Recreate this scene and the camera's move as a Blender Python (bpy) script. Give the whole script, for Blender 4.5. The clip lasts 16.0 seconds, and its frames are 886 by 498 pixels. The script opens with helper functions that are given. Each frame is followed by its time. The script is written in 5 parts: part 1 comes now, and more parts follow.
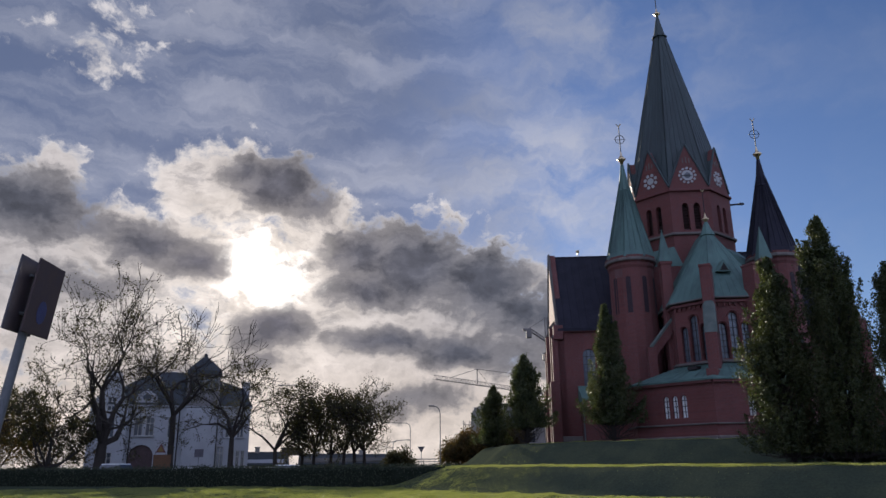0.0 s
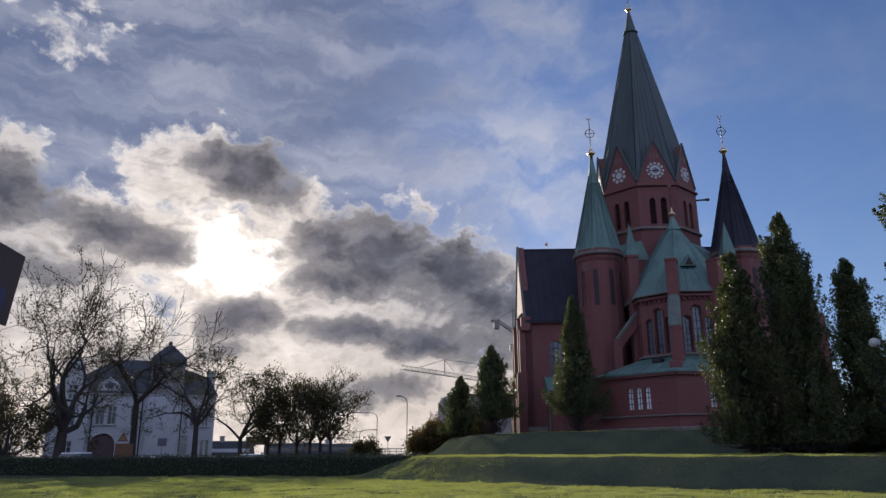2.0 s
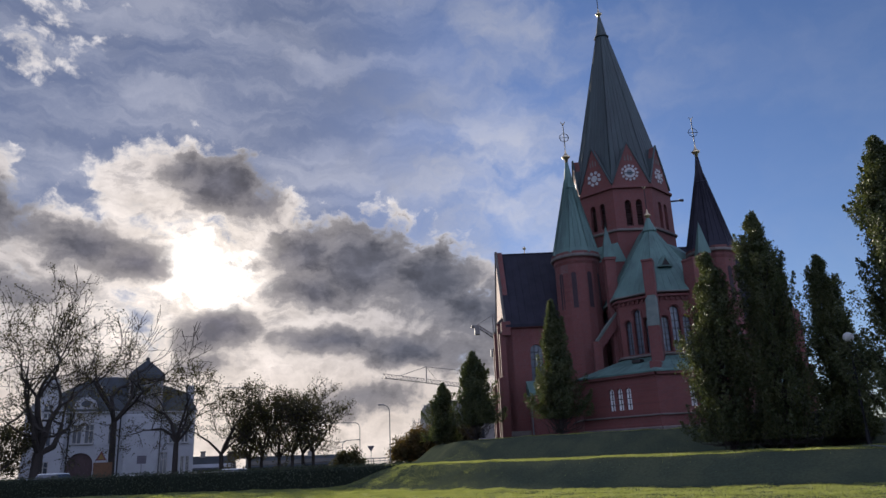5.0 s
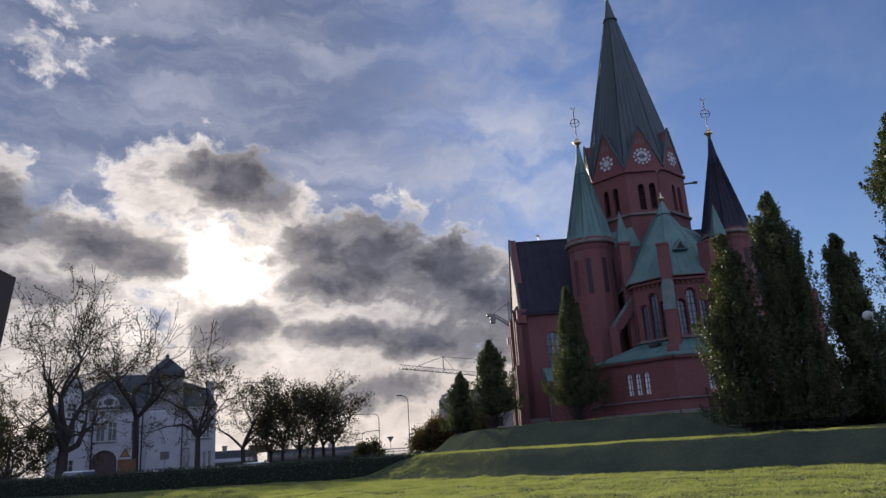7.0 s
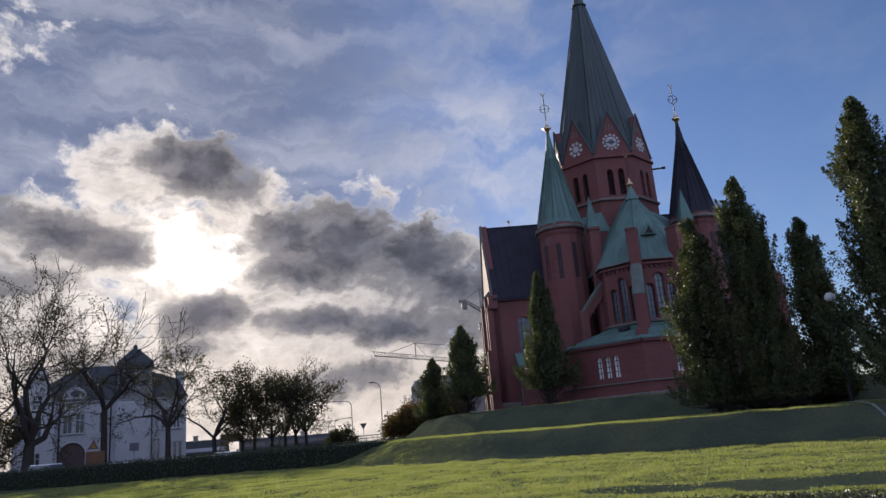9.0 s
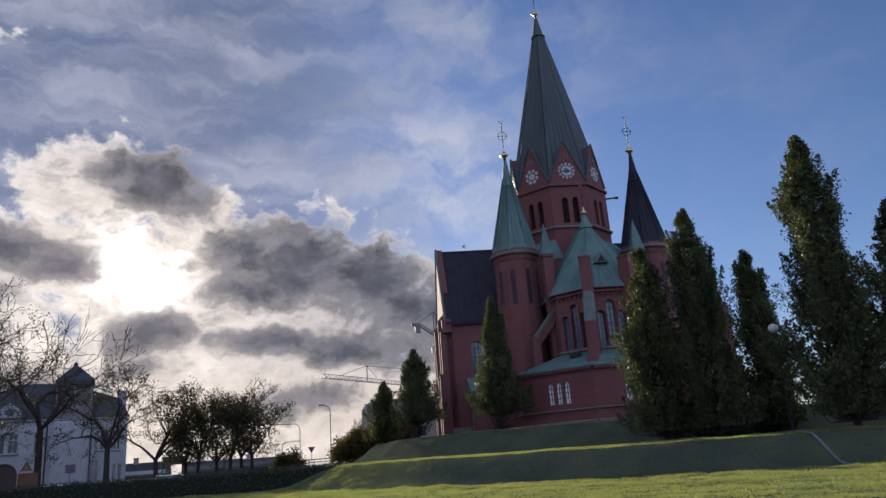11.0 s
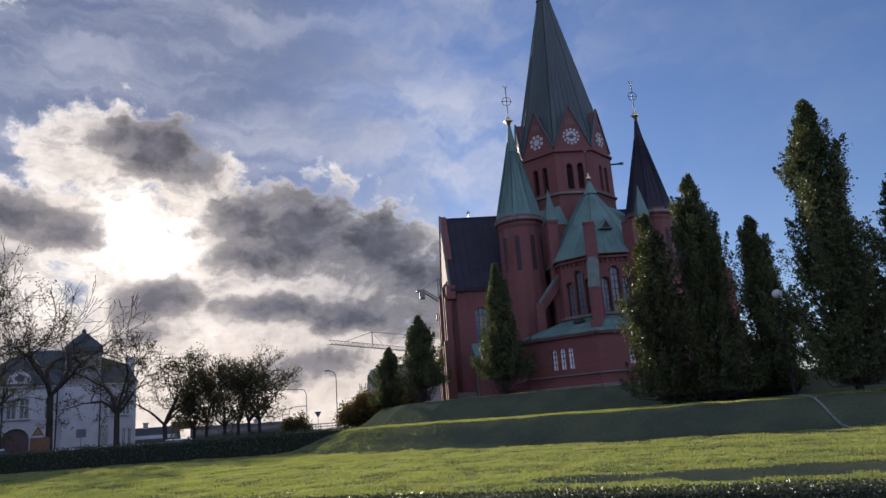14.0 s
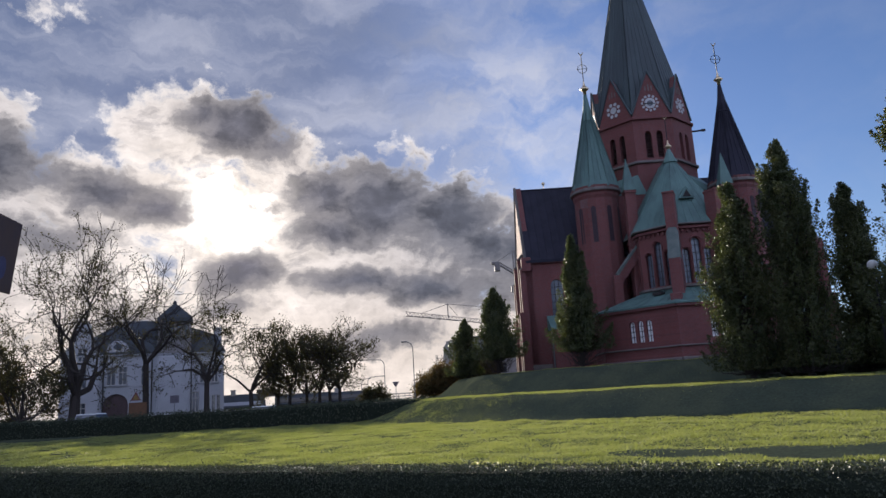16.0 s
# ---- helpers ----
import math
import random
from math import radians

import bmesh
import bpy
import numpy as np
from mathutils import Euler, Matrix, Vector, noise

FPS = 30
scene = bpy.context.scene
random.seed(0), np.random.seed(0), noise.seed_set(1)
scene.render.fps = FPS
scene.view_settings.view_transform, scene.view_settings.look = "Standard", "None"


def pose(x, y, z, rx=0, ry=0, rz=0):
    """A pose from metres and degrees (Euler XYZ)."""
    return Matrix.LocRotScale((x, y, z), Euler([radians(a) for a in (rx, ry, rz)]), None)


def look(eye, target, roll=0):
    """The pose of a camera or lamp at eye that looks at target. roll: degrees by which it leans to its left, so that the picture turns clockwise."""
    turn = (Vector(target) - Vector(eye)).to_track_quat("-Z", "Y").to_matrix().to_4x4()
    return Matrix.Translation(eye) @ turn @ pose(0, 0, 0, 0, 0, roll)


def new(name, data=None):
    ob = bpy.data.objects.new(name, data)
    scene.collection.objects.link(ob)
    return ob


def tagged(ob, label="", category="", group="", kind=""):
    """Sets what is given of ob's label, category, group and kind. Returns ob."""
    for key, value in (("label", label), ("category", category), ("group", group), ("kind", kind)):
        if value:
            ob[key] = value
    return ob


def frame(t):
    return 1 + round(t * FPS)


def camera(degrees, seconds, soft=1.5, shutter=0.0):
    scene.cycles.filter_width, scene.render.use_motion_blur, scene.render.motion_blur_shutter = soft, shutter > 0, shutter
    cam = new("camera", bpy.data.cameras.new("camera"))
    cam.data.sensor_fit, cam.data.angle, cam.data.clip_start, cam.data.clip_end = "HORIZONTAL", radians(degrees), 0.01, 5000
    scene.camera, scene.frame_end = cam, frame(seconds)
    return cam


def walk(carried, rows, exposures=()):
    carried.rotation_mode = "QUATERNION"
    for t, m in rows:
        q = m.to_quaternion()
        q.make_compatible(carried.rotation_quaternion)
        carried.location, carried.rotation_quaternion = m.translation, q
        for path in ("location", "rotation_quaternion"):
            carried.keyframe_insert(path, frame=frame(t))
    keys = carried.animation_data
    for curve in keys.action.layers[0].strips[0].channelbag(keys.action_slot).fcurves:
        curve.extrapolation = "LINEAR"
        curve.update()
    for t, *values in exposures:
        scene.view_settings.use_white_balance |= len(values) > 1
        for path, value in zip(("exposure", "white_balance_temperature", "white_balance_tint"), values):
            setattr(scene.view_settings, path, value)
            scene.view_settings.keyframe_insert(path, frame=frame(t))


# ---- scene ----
# camera standing on one spot, panning by hand
EYE = (0.0, 0.0, 1.6)
PATH = [
    (0.0, 3.19, 16.77, -0.51), (0.5, 2.39, 16.58, -0.68), (1.0, 1.73, 16.36, -0.76),
    (1.5, 1.27, 16.16, -0.63), (2.0, 0.65, 16.00, -0.35), (2.5, 0.00, 15.92, -0.30),
    (3.0, -0.56, 15.94, -0.54), (3.5, -0.98, 16.00, -1.00), (6.0, -0.60, 16.72, -3.19),
    (6.5, -0.18, 16.42, -3.46), (7.0, 0.00, 15.75, -3.73), (7.5, -0.11, 15.00, -4.09),
    (8.0, -0.54, 14.45, -4.45), (8.5, -1.32, 14.30, -4.71), (9.0, -2.30, 14.50, -4.82),
    (11.5, -7.18, 16.17, -4.07), (12.0, -8.20, 15.63, -3.95), (12.5, -8.77, 14.97, -3.93),
    (13.0, -8.53, 14.34, -4.05), (13.5, -7.39, 13.84, -4.21), (14.0, -5.60, 13.43, -4.29),
    (14.5, -3.64, 13.01, -4.09), (15.0, -1.91, 12.51, -3.83), (15.5, -0.49, 12.01, -3.55),
    (16.0, 0.66, 11.62, -3.43),
]
cam = camera(63.54, 16.0)
walk(cam, [(t, pose(*EYE, 90 + pitch, 0, yaw) @ pose(0, 0, 0, 0, 0, roll)) for t, yaw, pitch, roll in PATH],
     [(0.0, -0.14), (1.5, -0.06), (7.0, 0.0), (12.5, 0.06), (16.0, 0.14)])

# ---------------------------------------------------------------- light
SUN_AZ, SUN_EL = -18.3, 14.5          # degrees, clockwise from +y, and height


def sun_dir():
    a, e = radians(SUN_AZ), radians(SUN_EL)
    return Vector((math.sin(a) * math.cos(e), math.cos(a) * math.cos(e), math.sin(e)))


sun_data = bpy.data.lights.new("sun", "SUN")
sun_data.energy, sun_data.angle, sun_data.color = 7.0, radians(0.6), (1.0, 0.9, 0.76)
sun_lamp = new("sun", sun_data)
sun_lamp.matrix_world = look(sun_dir() * 300, (0, 0, 0))


class Graph:
    """Short hand for wiring shader nodes."""

    def __init__(self, tree):
        self.tree, self.nodes, self.links = tree, tree.nodes, tree.links

    def put(self, sock, value):
        if isinstance(value, bpy.types.NodeSocket):
            self.links.new(value, sock)
        elif value is not None:
            sock.default_value = value

    def math(self, op, a, b=None, c=None):
        n = self.nodes.new("ShaderNodeMath")
        n.operation = op
        for s, v in zip(n.inputs, (a, b, c)):
            self.put(s, v)
        return n.outputs[0]

    def vec(self, op, a, b=None, scale=None):
        n = self.nodes.new("ShaderNodeVectorMath")
        n.operation = op
        self.put(n.inputs[0], a)
        if b is not None:
            self.put(n.inputs[1], b)
        if scale is not None:
            self.put(n.inputs["Scale"], scale)
        return n.outputs["Value"] if op in ("DOT_PRODUCT", "LENGTH") else n.outputs["Vector"]

    def mix(self, f, a, b, blend="MIX"):
        n = self.nodes.new("ShaderNodeMix")
        n.data_type, n.blend_type = "RGBA", blend
        self.put(n.inputs["Factor"], f)
        self.put(n.inputs[6], a if isinstance(a, bpy.types.NodeSocket) else (*a, 1))
        self.put(n.inputs[7], b if isinstance(b, bpy.types.NodeSocket) else (*b, 1))
        return n.outputs[2]

    def step(self, x, lo, hi):
        n = self.nodes.new("ShaderNodeMapRange")
        n.interpolation_type = "SMOOTHSTEP"
        self.put(n.inputs["Value"], x)
        self.put(n.inputs["From Min"], lo)
        self.put(n.inputs["From Max"], hi)
        return n.outputs["Result"]

    def noise(self, vector, scale, detail=4.0, rough=0.55, out="Fac"):
        n = self.nodes.new("ShaderNodeTexNoise")
        self.put(n.inputs["Vector"], vector)
        self.put(n.inputs["Scale"], scale)
        self.put(n.inputs["Detail"], detail)
        self.put(n.inputs["Roughness"], rough)
        return n.outputs[out]

    def xyz(self, v):
        n = self.nodes.new("ShaderNodeSeparateXYZ")
        self.put(n.inputs[0], v)
        return n.outputs

    def join(self, x, y, z):
        n = self.nodes.new("ShaderNodeCombineXYZ")
        for s, v in zip(n.inputs, (x, y, z)):
            self.put(s, v)
        return n.outputs[0]


# lit cloud banks and their thick grey hearts: bearing, height, half width, half height in degrees, weight
BANKS = [(-20.0, 21.0, 7.4, 4.0, 1.0), (-13.5, 18.6, 5.2, 3.6, 1.0), (-6.0, 9.0, 12.0, 4.2, 1.5), (-28.5, 15.8, 6.6, 3.8, .9), (-36.0, 16.8, 6.2, 5.2, .95), (-23.5, 15.6, 4.5, 3.4, 1.1), (-15.0, 12.5, 10.0, 6.6, 1.1), (-7.0, 15.0, 9.4, 4.7, 1.1),
         (-1.0, 13.0, 6.6, 5.6, 1.0), (3.9, 14.2, 2.6, 2.6, .7), (5.0, 9.6, 3.6, 5.4, 1.0), (-3.1, 19.6, 1.3, 0.9, .18), (-32.2, 28.6, 3.2, 1.2, .2), (-33.5, 21.0, 2.2, 1.9, .6), (-30.8, 31.0, 1.2, .6, .04), (-16.0, 4.0, 34.0, 8.5, .9), (-18.0, 14.5, 5.5, 4.5, 1.3), (-31.0, 10.5, 9.0, 5.5, 1.0)]
HEARTS = [(-17.0, 21.5, 3.9, 2.5, 1.1), (-19.7, 22.3, 2.2, 1.5, .8), (-14.0, 20.4, 2.3, 1.4, .8), (-35.2, 18.0, 5.0, 2.5, 1.0), (-31.0, 17.2, 2.8, 1.2, .7), (-26.4, 16.2, 3.2, 1.7, 1.0), (-22.9, 15.1, 2.7, 1.4, 1.0), (-16.4, 10.4, 3.5, 1.9, 1.2),
          (-9.8, 16.5, 3.6, 2.5, 1.0), (-5.2, 15.6, 4.8, 3.4, 1.2), (0.2, 14.0, 4.2, 3.3, 1.1), (-9.5, 13.5, 3.6, 1.6, .9), (3.0, 11.8, 3.2, 2.6, .9), (-7.8, 9.3, 4.6, 1.2, 1.0), (-2.0, 8.6, 5.0, 1.5, 1.0), (2.5, 8.0, 3.0, 1.8, .6), (5.0, 11.2, 2.8, 2.6, .8),
          (-5.5, 4.8, 4.5, 1.1, .5), (-17.6, 7.7, 1.9, .8, .6), (-24.0, 6.5, 4.0, 1.0, .4), (-31.0, 13.0, 4.0, 1.2, .5)]


def build_sky():
    world = bpy.data.worlds.new("sky")
    scene.world = world
    world.use_nodes = True
    tree = world.node_tree
    tree.nodes.clear()
    g = Graph(tree)
    d = g.nodes.new("ShaderNodeTexCoord").outputs["Generated"]
    x, y, z = g.xyz(d)
    az = g.math("MULTIPLY", g.math("ARCTAN2", x, y), 57.2958)
    el = g.math("MULTIPLY", g.math("ARCSINE", z), 57.2958)
    flat = g.join(az, el, 0.0)
    # swirls that break the clouds' outlines
    warp = g.vec("SUBTRACT", g.noise(flat, 0.17, 6.0, 0.62, "Color"), (0.5, 0.5, 0.5))
    p = g.vec("ADD", flat, g.vec("MULTIPLY", warp, (4.6, 3.4, 0.0)))

    def blobs(rows, soft, grow_by=1.0):
        total = None
        for a, e, ra, re, w in rows:
            q = g.vec("LENGTH", g.vec("MULTIPLY", g.vec("SUBTRACT", p, (a, e, 0)), (1 / (ra * grow_by), 1 / (re * grow_by), 0)))
            k = g.math("MULTIPLY_ADD", q, -w, w)
            total = k if total is None else g.math("SMOOTH_MAX", total, k, soft)
        return total

    puff = g.math("SUBTRACT", g.noise(g.vec("MULTIPLY", p, (1.0, 1.4, 1.0)), 0.34, 10.0, 0.58), 0.5)
    fine = g.math("SUBTRACT", g.noise(g.vec("MULTIPLY", flat, (1.0, 1.3, 1.0)), 1.3, 6.0, 0.58), 0.5)
    rough = g.math("ADD", g.math("MULTIPLY", puff, 1.55), g.math("MULTIPLY", fine, 0.32))
    bank = g.math("ADD", blobs(BANKS, 0.2), rough)
    heart = g.math("ADD", blobs(HEARTS, 0.3, 1.1), g.math("MULTIPLY", rough, 1.1))
    cover = g.step(bank, -0.04, 0.27)
    core = g.math("ADD", g.math("MULTIPLY", g.step(heart, -0.2, 0.24), 0.7), g.math("MULTIPLY", g.step(heart, 0.0, 0.9), 0.3))
    # angle from the sun
    cosang = g.vec("DOT_PRODUCT", d, tuple(sun_dir()))
    ang = g.math("MULTIPLY", g.math("ARCCOSINE", g.math("MINIMUM", cosang, 1.0)), 57.2958)
    near = g.math("EXPONENT", g.math("MULTIPLY", ang, -1 / 12.0))
    # clear sky with thin high cloud
    sky = g.nodes.new("ShaderNodeTexSky")
    sky.sky_type, sky.sun_disc = "NISHITA", False
    sky.sun_elevation, sky.sun_rotation = radians(SUN_EL), radians(SUN_AZ)
    sky.air_density, sky.dust_density, sky.ozone_density = 1.0, 0.3, 3.2
    clear = g.mix(1.0, sky.outputs[0], SKY, "MULTIPLY")
    streak = g.vec("MULTIPLY", g.vec("ADD", flat, g.vec("MULTIPLY", warp, (9, 5, 0))), (0.6, 1.0, 1))
    veil = g.math("MULTIPLY", g.step(g.noise(streak, 0.17, 7.0, 0.56), 0.38, 0.80), g.math("MULTIPLY_ADD", g.step(az, 30.0, 6.0), 0.85, 0.15))
    high = g.mix(g.math("MULTIPLY", veil, 0.8), clear, (0.47, 0.49, 0.58))
    wisp = g.math("EXPONENT", g.math("MULTIPLY", g.math("POWER", g.vec("LENGTH", g.vec("MULTIPLY", g.vec("SUBTRACT", flat, (4.0, 21.0, 0)), (1 / 9.0, 1 / 7.0, 0))), 2.0), -1.0))
    wisp = g.math("MULTIPLY", wisp, g.step(g.noise(streak, 0.22, 8.0, 0.6), 0.34, 0.68))
    high = g.mix(g.math("MULTIPLY", wisp, 0.8), high, (0.72, 0.72, 0.79))
    grey = g.math("MULTIPLY", g.step(az, 14.0, -14.0), 0.88)
    rib = g.step(g.noise(g.vec("MULTIPLY", streak, (0.55, 1.5, 1)), 0.2, 9.0, 0.60), 0.36, 0.76)
    high = g.mix(grey, high, g.mix(rib, (0.125, 0.160, 0.275), (0.38, 0.40, 0.50)))
    # lit bank, brighter at its thin edges and towards the sun
    lit = g.mix(near, (0.50, 0.485, 0.53), (1.0, 0.875, 0.78))
    mottle = g.step(g.noise(g.vec("MULTIPLY", p, (0.8, 1.7, 1.0)), 0.55, 9.0, 0.62), 0.46, 0.68)
    lit = g.mix(g.math("MULTIPLY", mottle, 0.72), lit, (0.36, 0.335, 0.35))
    lit = g.mix(g.math("MULTIPLY", g.step(el, 12.0, 3.0), 0.8), lit, (0.87, 0.755, 0.68))
    edge = g.math("MULTIPLY", g.step(bank, 0.36, 0.04), 0.7)
    lit = g.mix(edge, lit, (0.86, 0.83, 0.845))
    lit = g.vec("SCALE", lit, scale=g.math("MULTIPLY_ADD", rough, 0.8, 1.0))
    body = g.mix(near, (0.10, 0.112, 0.15), (0.165, 0.152, 0.18))
    body = g.vec("SCALE", body, scale=g.math("MULTIPLY_ADD", rough, -1.2, 1.02))
    cloud = g.mix(core, lit, body)
    color = g.mix(cover, high, cloud)
    # away from the sun the broken cloud is lit from the front
    behind = g.math("MULTIPLY", g.step(ang, 62.0, 100.0), g.step(g.noise(flat, 0.06, 6.0, 0.6), 0.28, 0.6))
    color = g.mix(behind, color, (FRONTLIT * 0.80, FRONTLIT * 0.92, FRONTLIT * 1.38))
    # the sun behind thin cloud
    gap = g.math("SUBTRACT", 1.0, g.math("MULTIPLY", core, 0.88))
    off = g.vec("LENGTH", g.vec("MULTIPLY", g.vec("SUBTRACT", p, (-17.8, 14.4, 0.0)), (0.74, 1.0, 0.0)))
    torn = g.math("MAXIMUM", 0.0, g.math("MULTIPLY_ADD", rough, -6.5, off))
    disc = g.math("MULTIPLY", g.math("EXPONENT", g.math("MULTIPLY", g.math("POWER", g.math("DIVIDE", torn, 1.85), 2.0), -1.0)), 3.0)
    halo = g.math("MULTIPLY", g.math("EXPONENT", g.math("MULTIPLY", ang, -1 / 5.0)), 0.32)
    light = g.math("MULTIPLY", g.math("ADD", disc, halo), g.math("MULTIPLY", gap, g.math("MAXIMUM", 0.0, g.math("MULTIPLY_ADD", rough, 1.6, 0.95))))
    glow = g.vec("SCALE", (1.0, 0.94, 0.87), scale=light)
    color = g.mix(1.0, color, glow, "ADD")
    bg = g.nodes.new("ShaderNodeBackground")
    g.put(bg.inputs["Color"], color)
    bg.inputs["Strength"].default_value = 1.0
    out = g.nodes.new("ShaderNodeOutputWorld")
    g.links.new(bg.outputs[0], out.inputs["Surface"])


FRONTLIT = 0.96
SKY = (0.098, 0.096, 0.118)
build_sky()

# ---------------------------------------------------------------- materials


def material(name, base, rough=0.8, metal=0.0, other=None, scale=3.0, amount=0.6, grain=40.0, bump=0.15, spec=0.3, island=0.0, stretch=(1, 1, 1), tone=0.25):
    """A surface with stains at one scale, grain at another, and fine relief."""
    m = bpy.data.materials.new(name)
    m.use_nodes = True
    g = Graph(m.node_tree)
    b = g.nodes["Principled BSDF"]
    co = g.vec("MULTIPLY", g.nodes.new("ShaderNodeTexCoord").outputs["Object"], stretch)
    big = g.noise(co, scale, 5.0, 0.6)
    small = g.noise(co, grain, 3.0, 0.6)
    other = other or tuple(c * 0.6 for c in base)
    col = g.mix(g.math("MULTIPLY", g.step(big, 0.35, 0.7), amount), base, other)
    shade = g.math("MULTIPLY_ADD", small, 2 * tone, 1 - tone)
    if island:
        geo = g.nodes.new("ShaderNodeNewGeometry")
        shade = g.math("MULTIPLY", shade, g.math("MULTIPLY_ADD", geo.outputs["Random Per Island"], 2 * island, 1 - island))
    info = g.nodes.new("ShaderNodeObjectInfo")
    shade = g.math("MULTIPLY", shade, g.math("MULTIPLY_ADD", info.outputs["Random"], 0.12, 0.94))
    col = g.vec("SCALE", col, scale=shade)
    g.put(b.inputs["Base Color"], col)
    g.put(b.inputs["Roughness"], g.math("MULTIPLY_ADD", small, 0.25, rough - 0.12))
    b.inputs["Metallic"].default_value = metal
    b.inputs["Specular IOR Level"].default_value = spec
    if bump:
        n = g.nodes.new("ShaderNodeBump")
        n.inputs["Strength"].default_value = bump
        n.inputs["Distance"].default_value = 0.05
        g.put(n.inputs["Height"], small)
        g.put(b.inputs["Normal"], n.outputs[0])
    return m


def leaf_material(name, base, other, through_light=0.35, rough=0.6):
    """Leaves: varied per leaf, glossy above, letting some light through."""
    m = bpy.data.materials.new(name)
    m.use_nodes = True
    g = Graph(m.node_tree)
    b = g.nodes["Principled BSDF"]
    geo = g.nodes.new("ShaderNodeNewGeometry")
    co = g.nodes.new("ShaderNodeTexCoord").outputs["Object"]
    r = geo.outputs["Random Per Island"]
    f = g.math("ADD", g.math("MULTIPLY", r, 0.6), g.math("MULTIPLY", g.step(g.noise(co, 0.6, 3.0), 0.4, 0.65), 0.4))
    col = g.mix(f, base, other)
    g.put(b.inputs["Base Color"], col)
    b.inputs["Roughness"].default_value = rough
    b.inputs["Specular IOR Level"].default_value = 0.22
    t = g.nodes.new("ShaderNodeBsdfTranslucent")
    g.put(t.inputs["Color"], g.mix(1.0, col, (1.3, 1.4, 0.6), "MULTIPLY"))
    mixer = g.nodes.new("ShaderNodeMixShader")
    mixer.inputs[0].default_value = through_light
    g.links.new(b.outputs[0], mixer.inputs[1])
    g.links.new(t.outputs[0], mixer.inputs[2])
    g.links.new(mixer.outputs[0], g.nodes["Material Output"].inputs["Surface"])
    return m


def brick_material(name, base, other, mortar):
    """Brick courses 75 mm high laid round the local x and y of a wall."""
    m = bpy.data.materials.new(name)
    m.use_nodes = True
    g = Graph(m.node_tree)
    b = g.nodes["Principled BSDF"]
    co = g.nodes.new("ShaderNodeTexCoord").outputs["Object"]
    x, y, z = g.xyz(co)
    run = g.join(g.math("ADD", x, y), z, 0.0)
    t = g.nodes.new("ShaderNodeTexBrick")
    g.put(t.inputs["Vector"], run)
    t.inputs["Scale"].default_value = 1.0
    t.inputs["Brick Width"].default_value = 0.26
    t.inputs["Row Height"].default_value = 0.077
    t.inputs["Mortar Size"].default_value = 0.006
    t.inputs["Color1"].default_value = (*base, 1)
    t.inputs["Color2"].default_value = (*other, 1)
    t.inputs["Mortar"].default_value = (*mortar, 1)
    stain = g.step(g.noise(g.vec("MULTIPLY", co, (1, 1, 0.35)), 0.5, 6.0, 0.65), 0.45, 0.8)
    col = g.mix(g.math("MULTIPLY", stain, 0.55), t.outputs["Color"], tuple(c * 0.45 for c in base))
    g.put(b.inputs["Base Color"], col)
    b.inputs["Roughness"].default_value = 0.85
    n = g.nodes.new("ShaderNodeBump")
    n.inputs["Strength"].default_value = 0.4
    n.inputs["Distance"].default_value = 0.01
    g.put(n.inputs["Height"], g.math("ADD", g.math("MULTIPLY", t.outputs["Fac"], -1.0), g.noise(co, 25.0)))
    g.put(b.inputs["Normal"], n.outputs[0])
    return m


BRICK = brick_material("red_brick", (0.175, 0.050, 0.046), (0.125, 0.037, 0.036), (0.15, 0.105, 0.105))
STONE = material("pale_stone", (0.17, 0.15, 0.14), 0.85, scale=1.2, grain=30)
COPPER = material("green_copper", (0.088, 0.165, 0.15), 0.65, 0.0, (0.045, 0.082, 0.08), scale=0.7, amount=0.75, grain=9, stretch=(1, 1, 0.3), spec=0.5)
DARKCOPPER = material("dark_copper", (0.034, 0.055, 0.060), 0.55, 0.0, (0.020, 0.030, 0.036), scale=0.5, amount=0.7, grain=8, stretch=(1, 1, 0.25), spec=0.5)
SLATE = material("dark_roofing", (0.032, 0.031, 0.045), 0.75, scale=0.8, grain=14, spec=0.12)
GOLD = material("gilded_metal", (0.76, 0.60, 0.38), 0.3, 1.0, (0.55, 0.43, 0.28), bump=0.05)
IRON = material("black_iron", (0.03, 0.03, 0.035), 0.5, 0.6, bump=0.05)
GLASS = material("leaded_glass", (0.10, 0.12, 0.15), 0.12, 0.0, (0.05, 0.06, 0.09), scale=2.5, grain=12, bump=0.25, spec=0.9)
BELFRY = material("brown_louvre", (0.062, 0.034, 0.034), 0.8)
SLIT = material("dim_leaded_slit", (0.05, 0.035, 0.042), 0.6, scale=3, grain=20, spec=0.15)
DIAL = material("white_dial", (0.42, 0.42, 0.43), 0.5, scale=4, grain=30, amount=0.3)
LOUVRE = material("dark_louvre", (0.035, 0.03, 0.03), 0.8)
PLASTER = material("pale_render", (0.35, 0.36, 0.39), 0.9, other=(0.28, 0.285, 0.30), scale=0.5, grain=20, amount=0.5)
HOUSEROOF = material("house_roof", (0.045, 0.052, 0.06), 0.7, scale=1, grain=10)
PANE = material("window_pane", (0.04, 0.05, 0.07), 0.08, spec=0.9, bump=0.02)
# slight red in the base colour stands for lens flare over the gate
GATE = material("flare_tinted_gate", (0.085, 0.055, 0.058), 0.5, scale=2, grain=20)
SIGNRED = material("faded_sign_red", (0.13, 0.035, 0.04), 0.5, scale=2, grain=20)
BARK = material("bark", (0.04, 0.033, 0.03), 0.9, scale=4, grain=18, bump=0.6, stretch=(1, 1, 0.3))
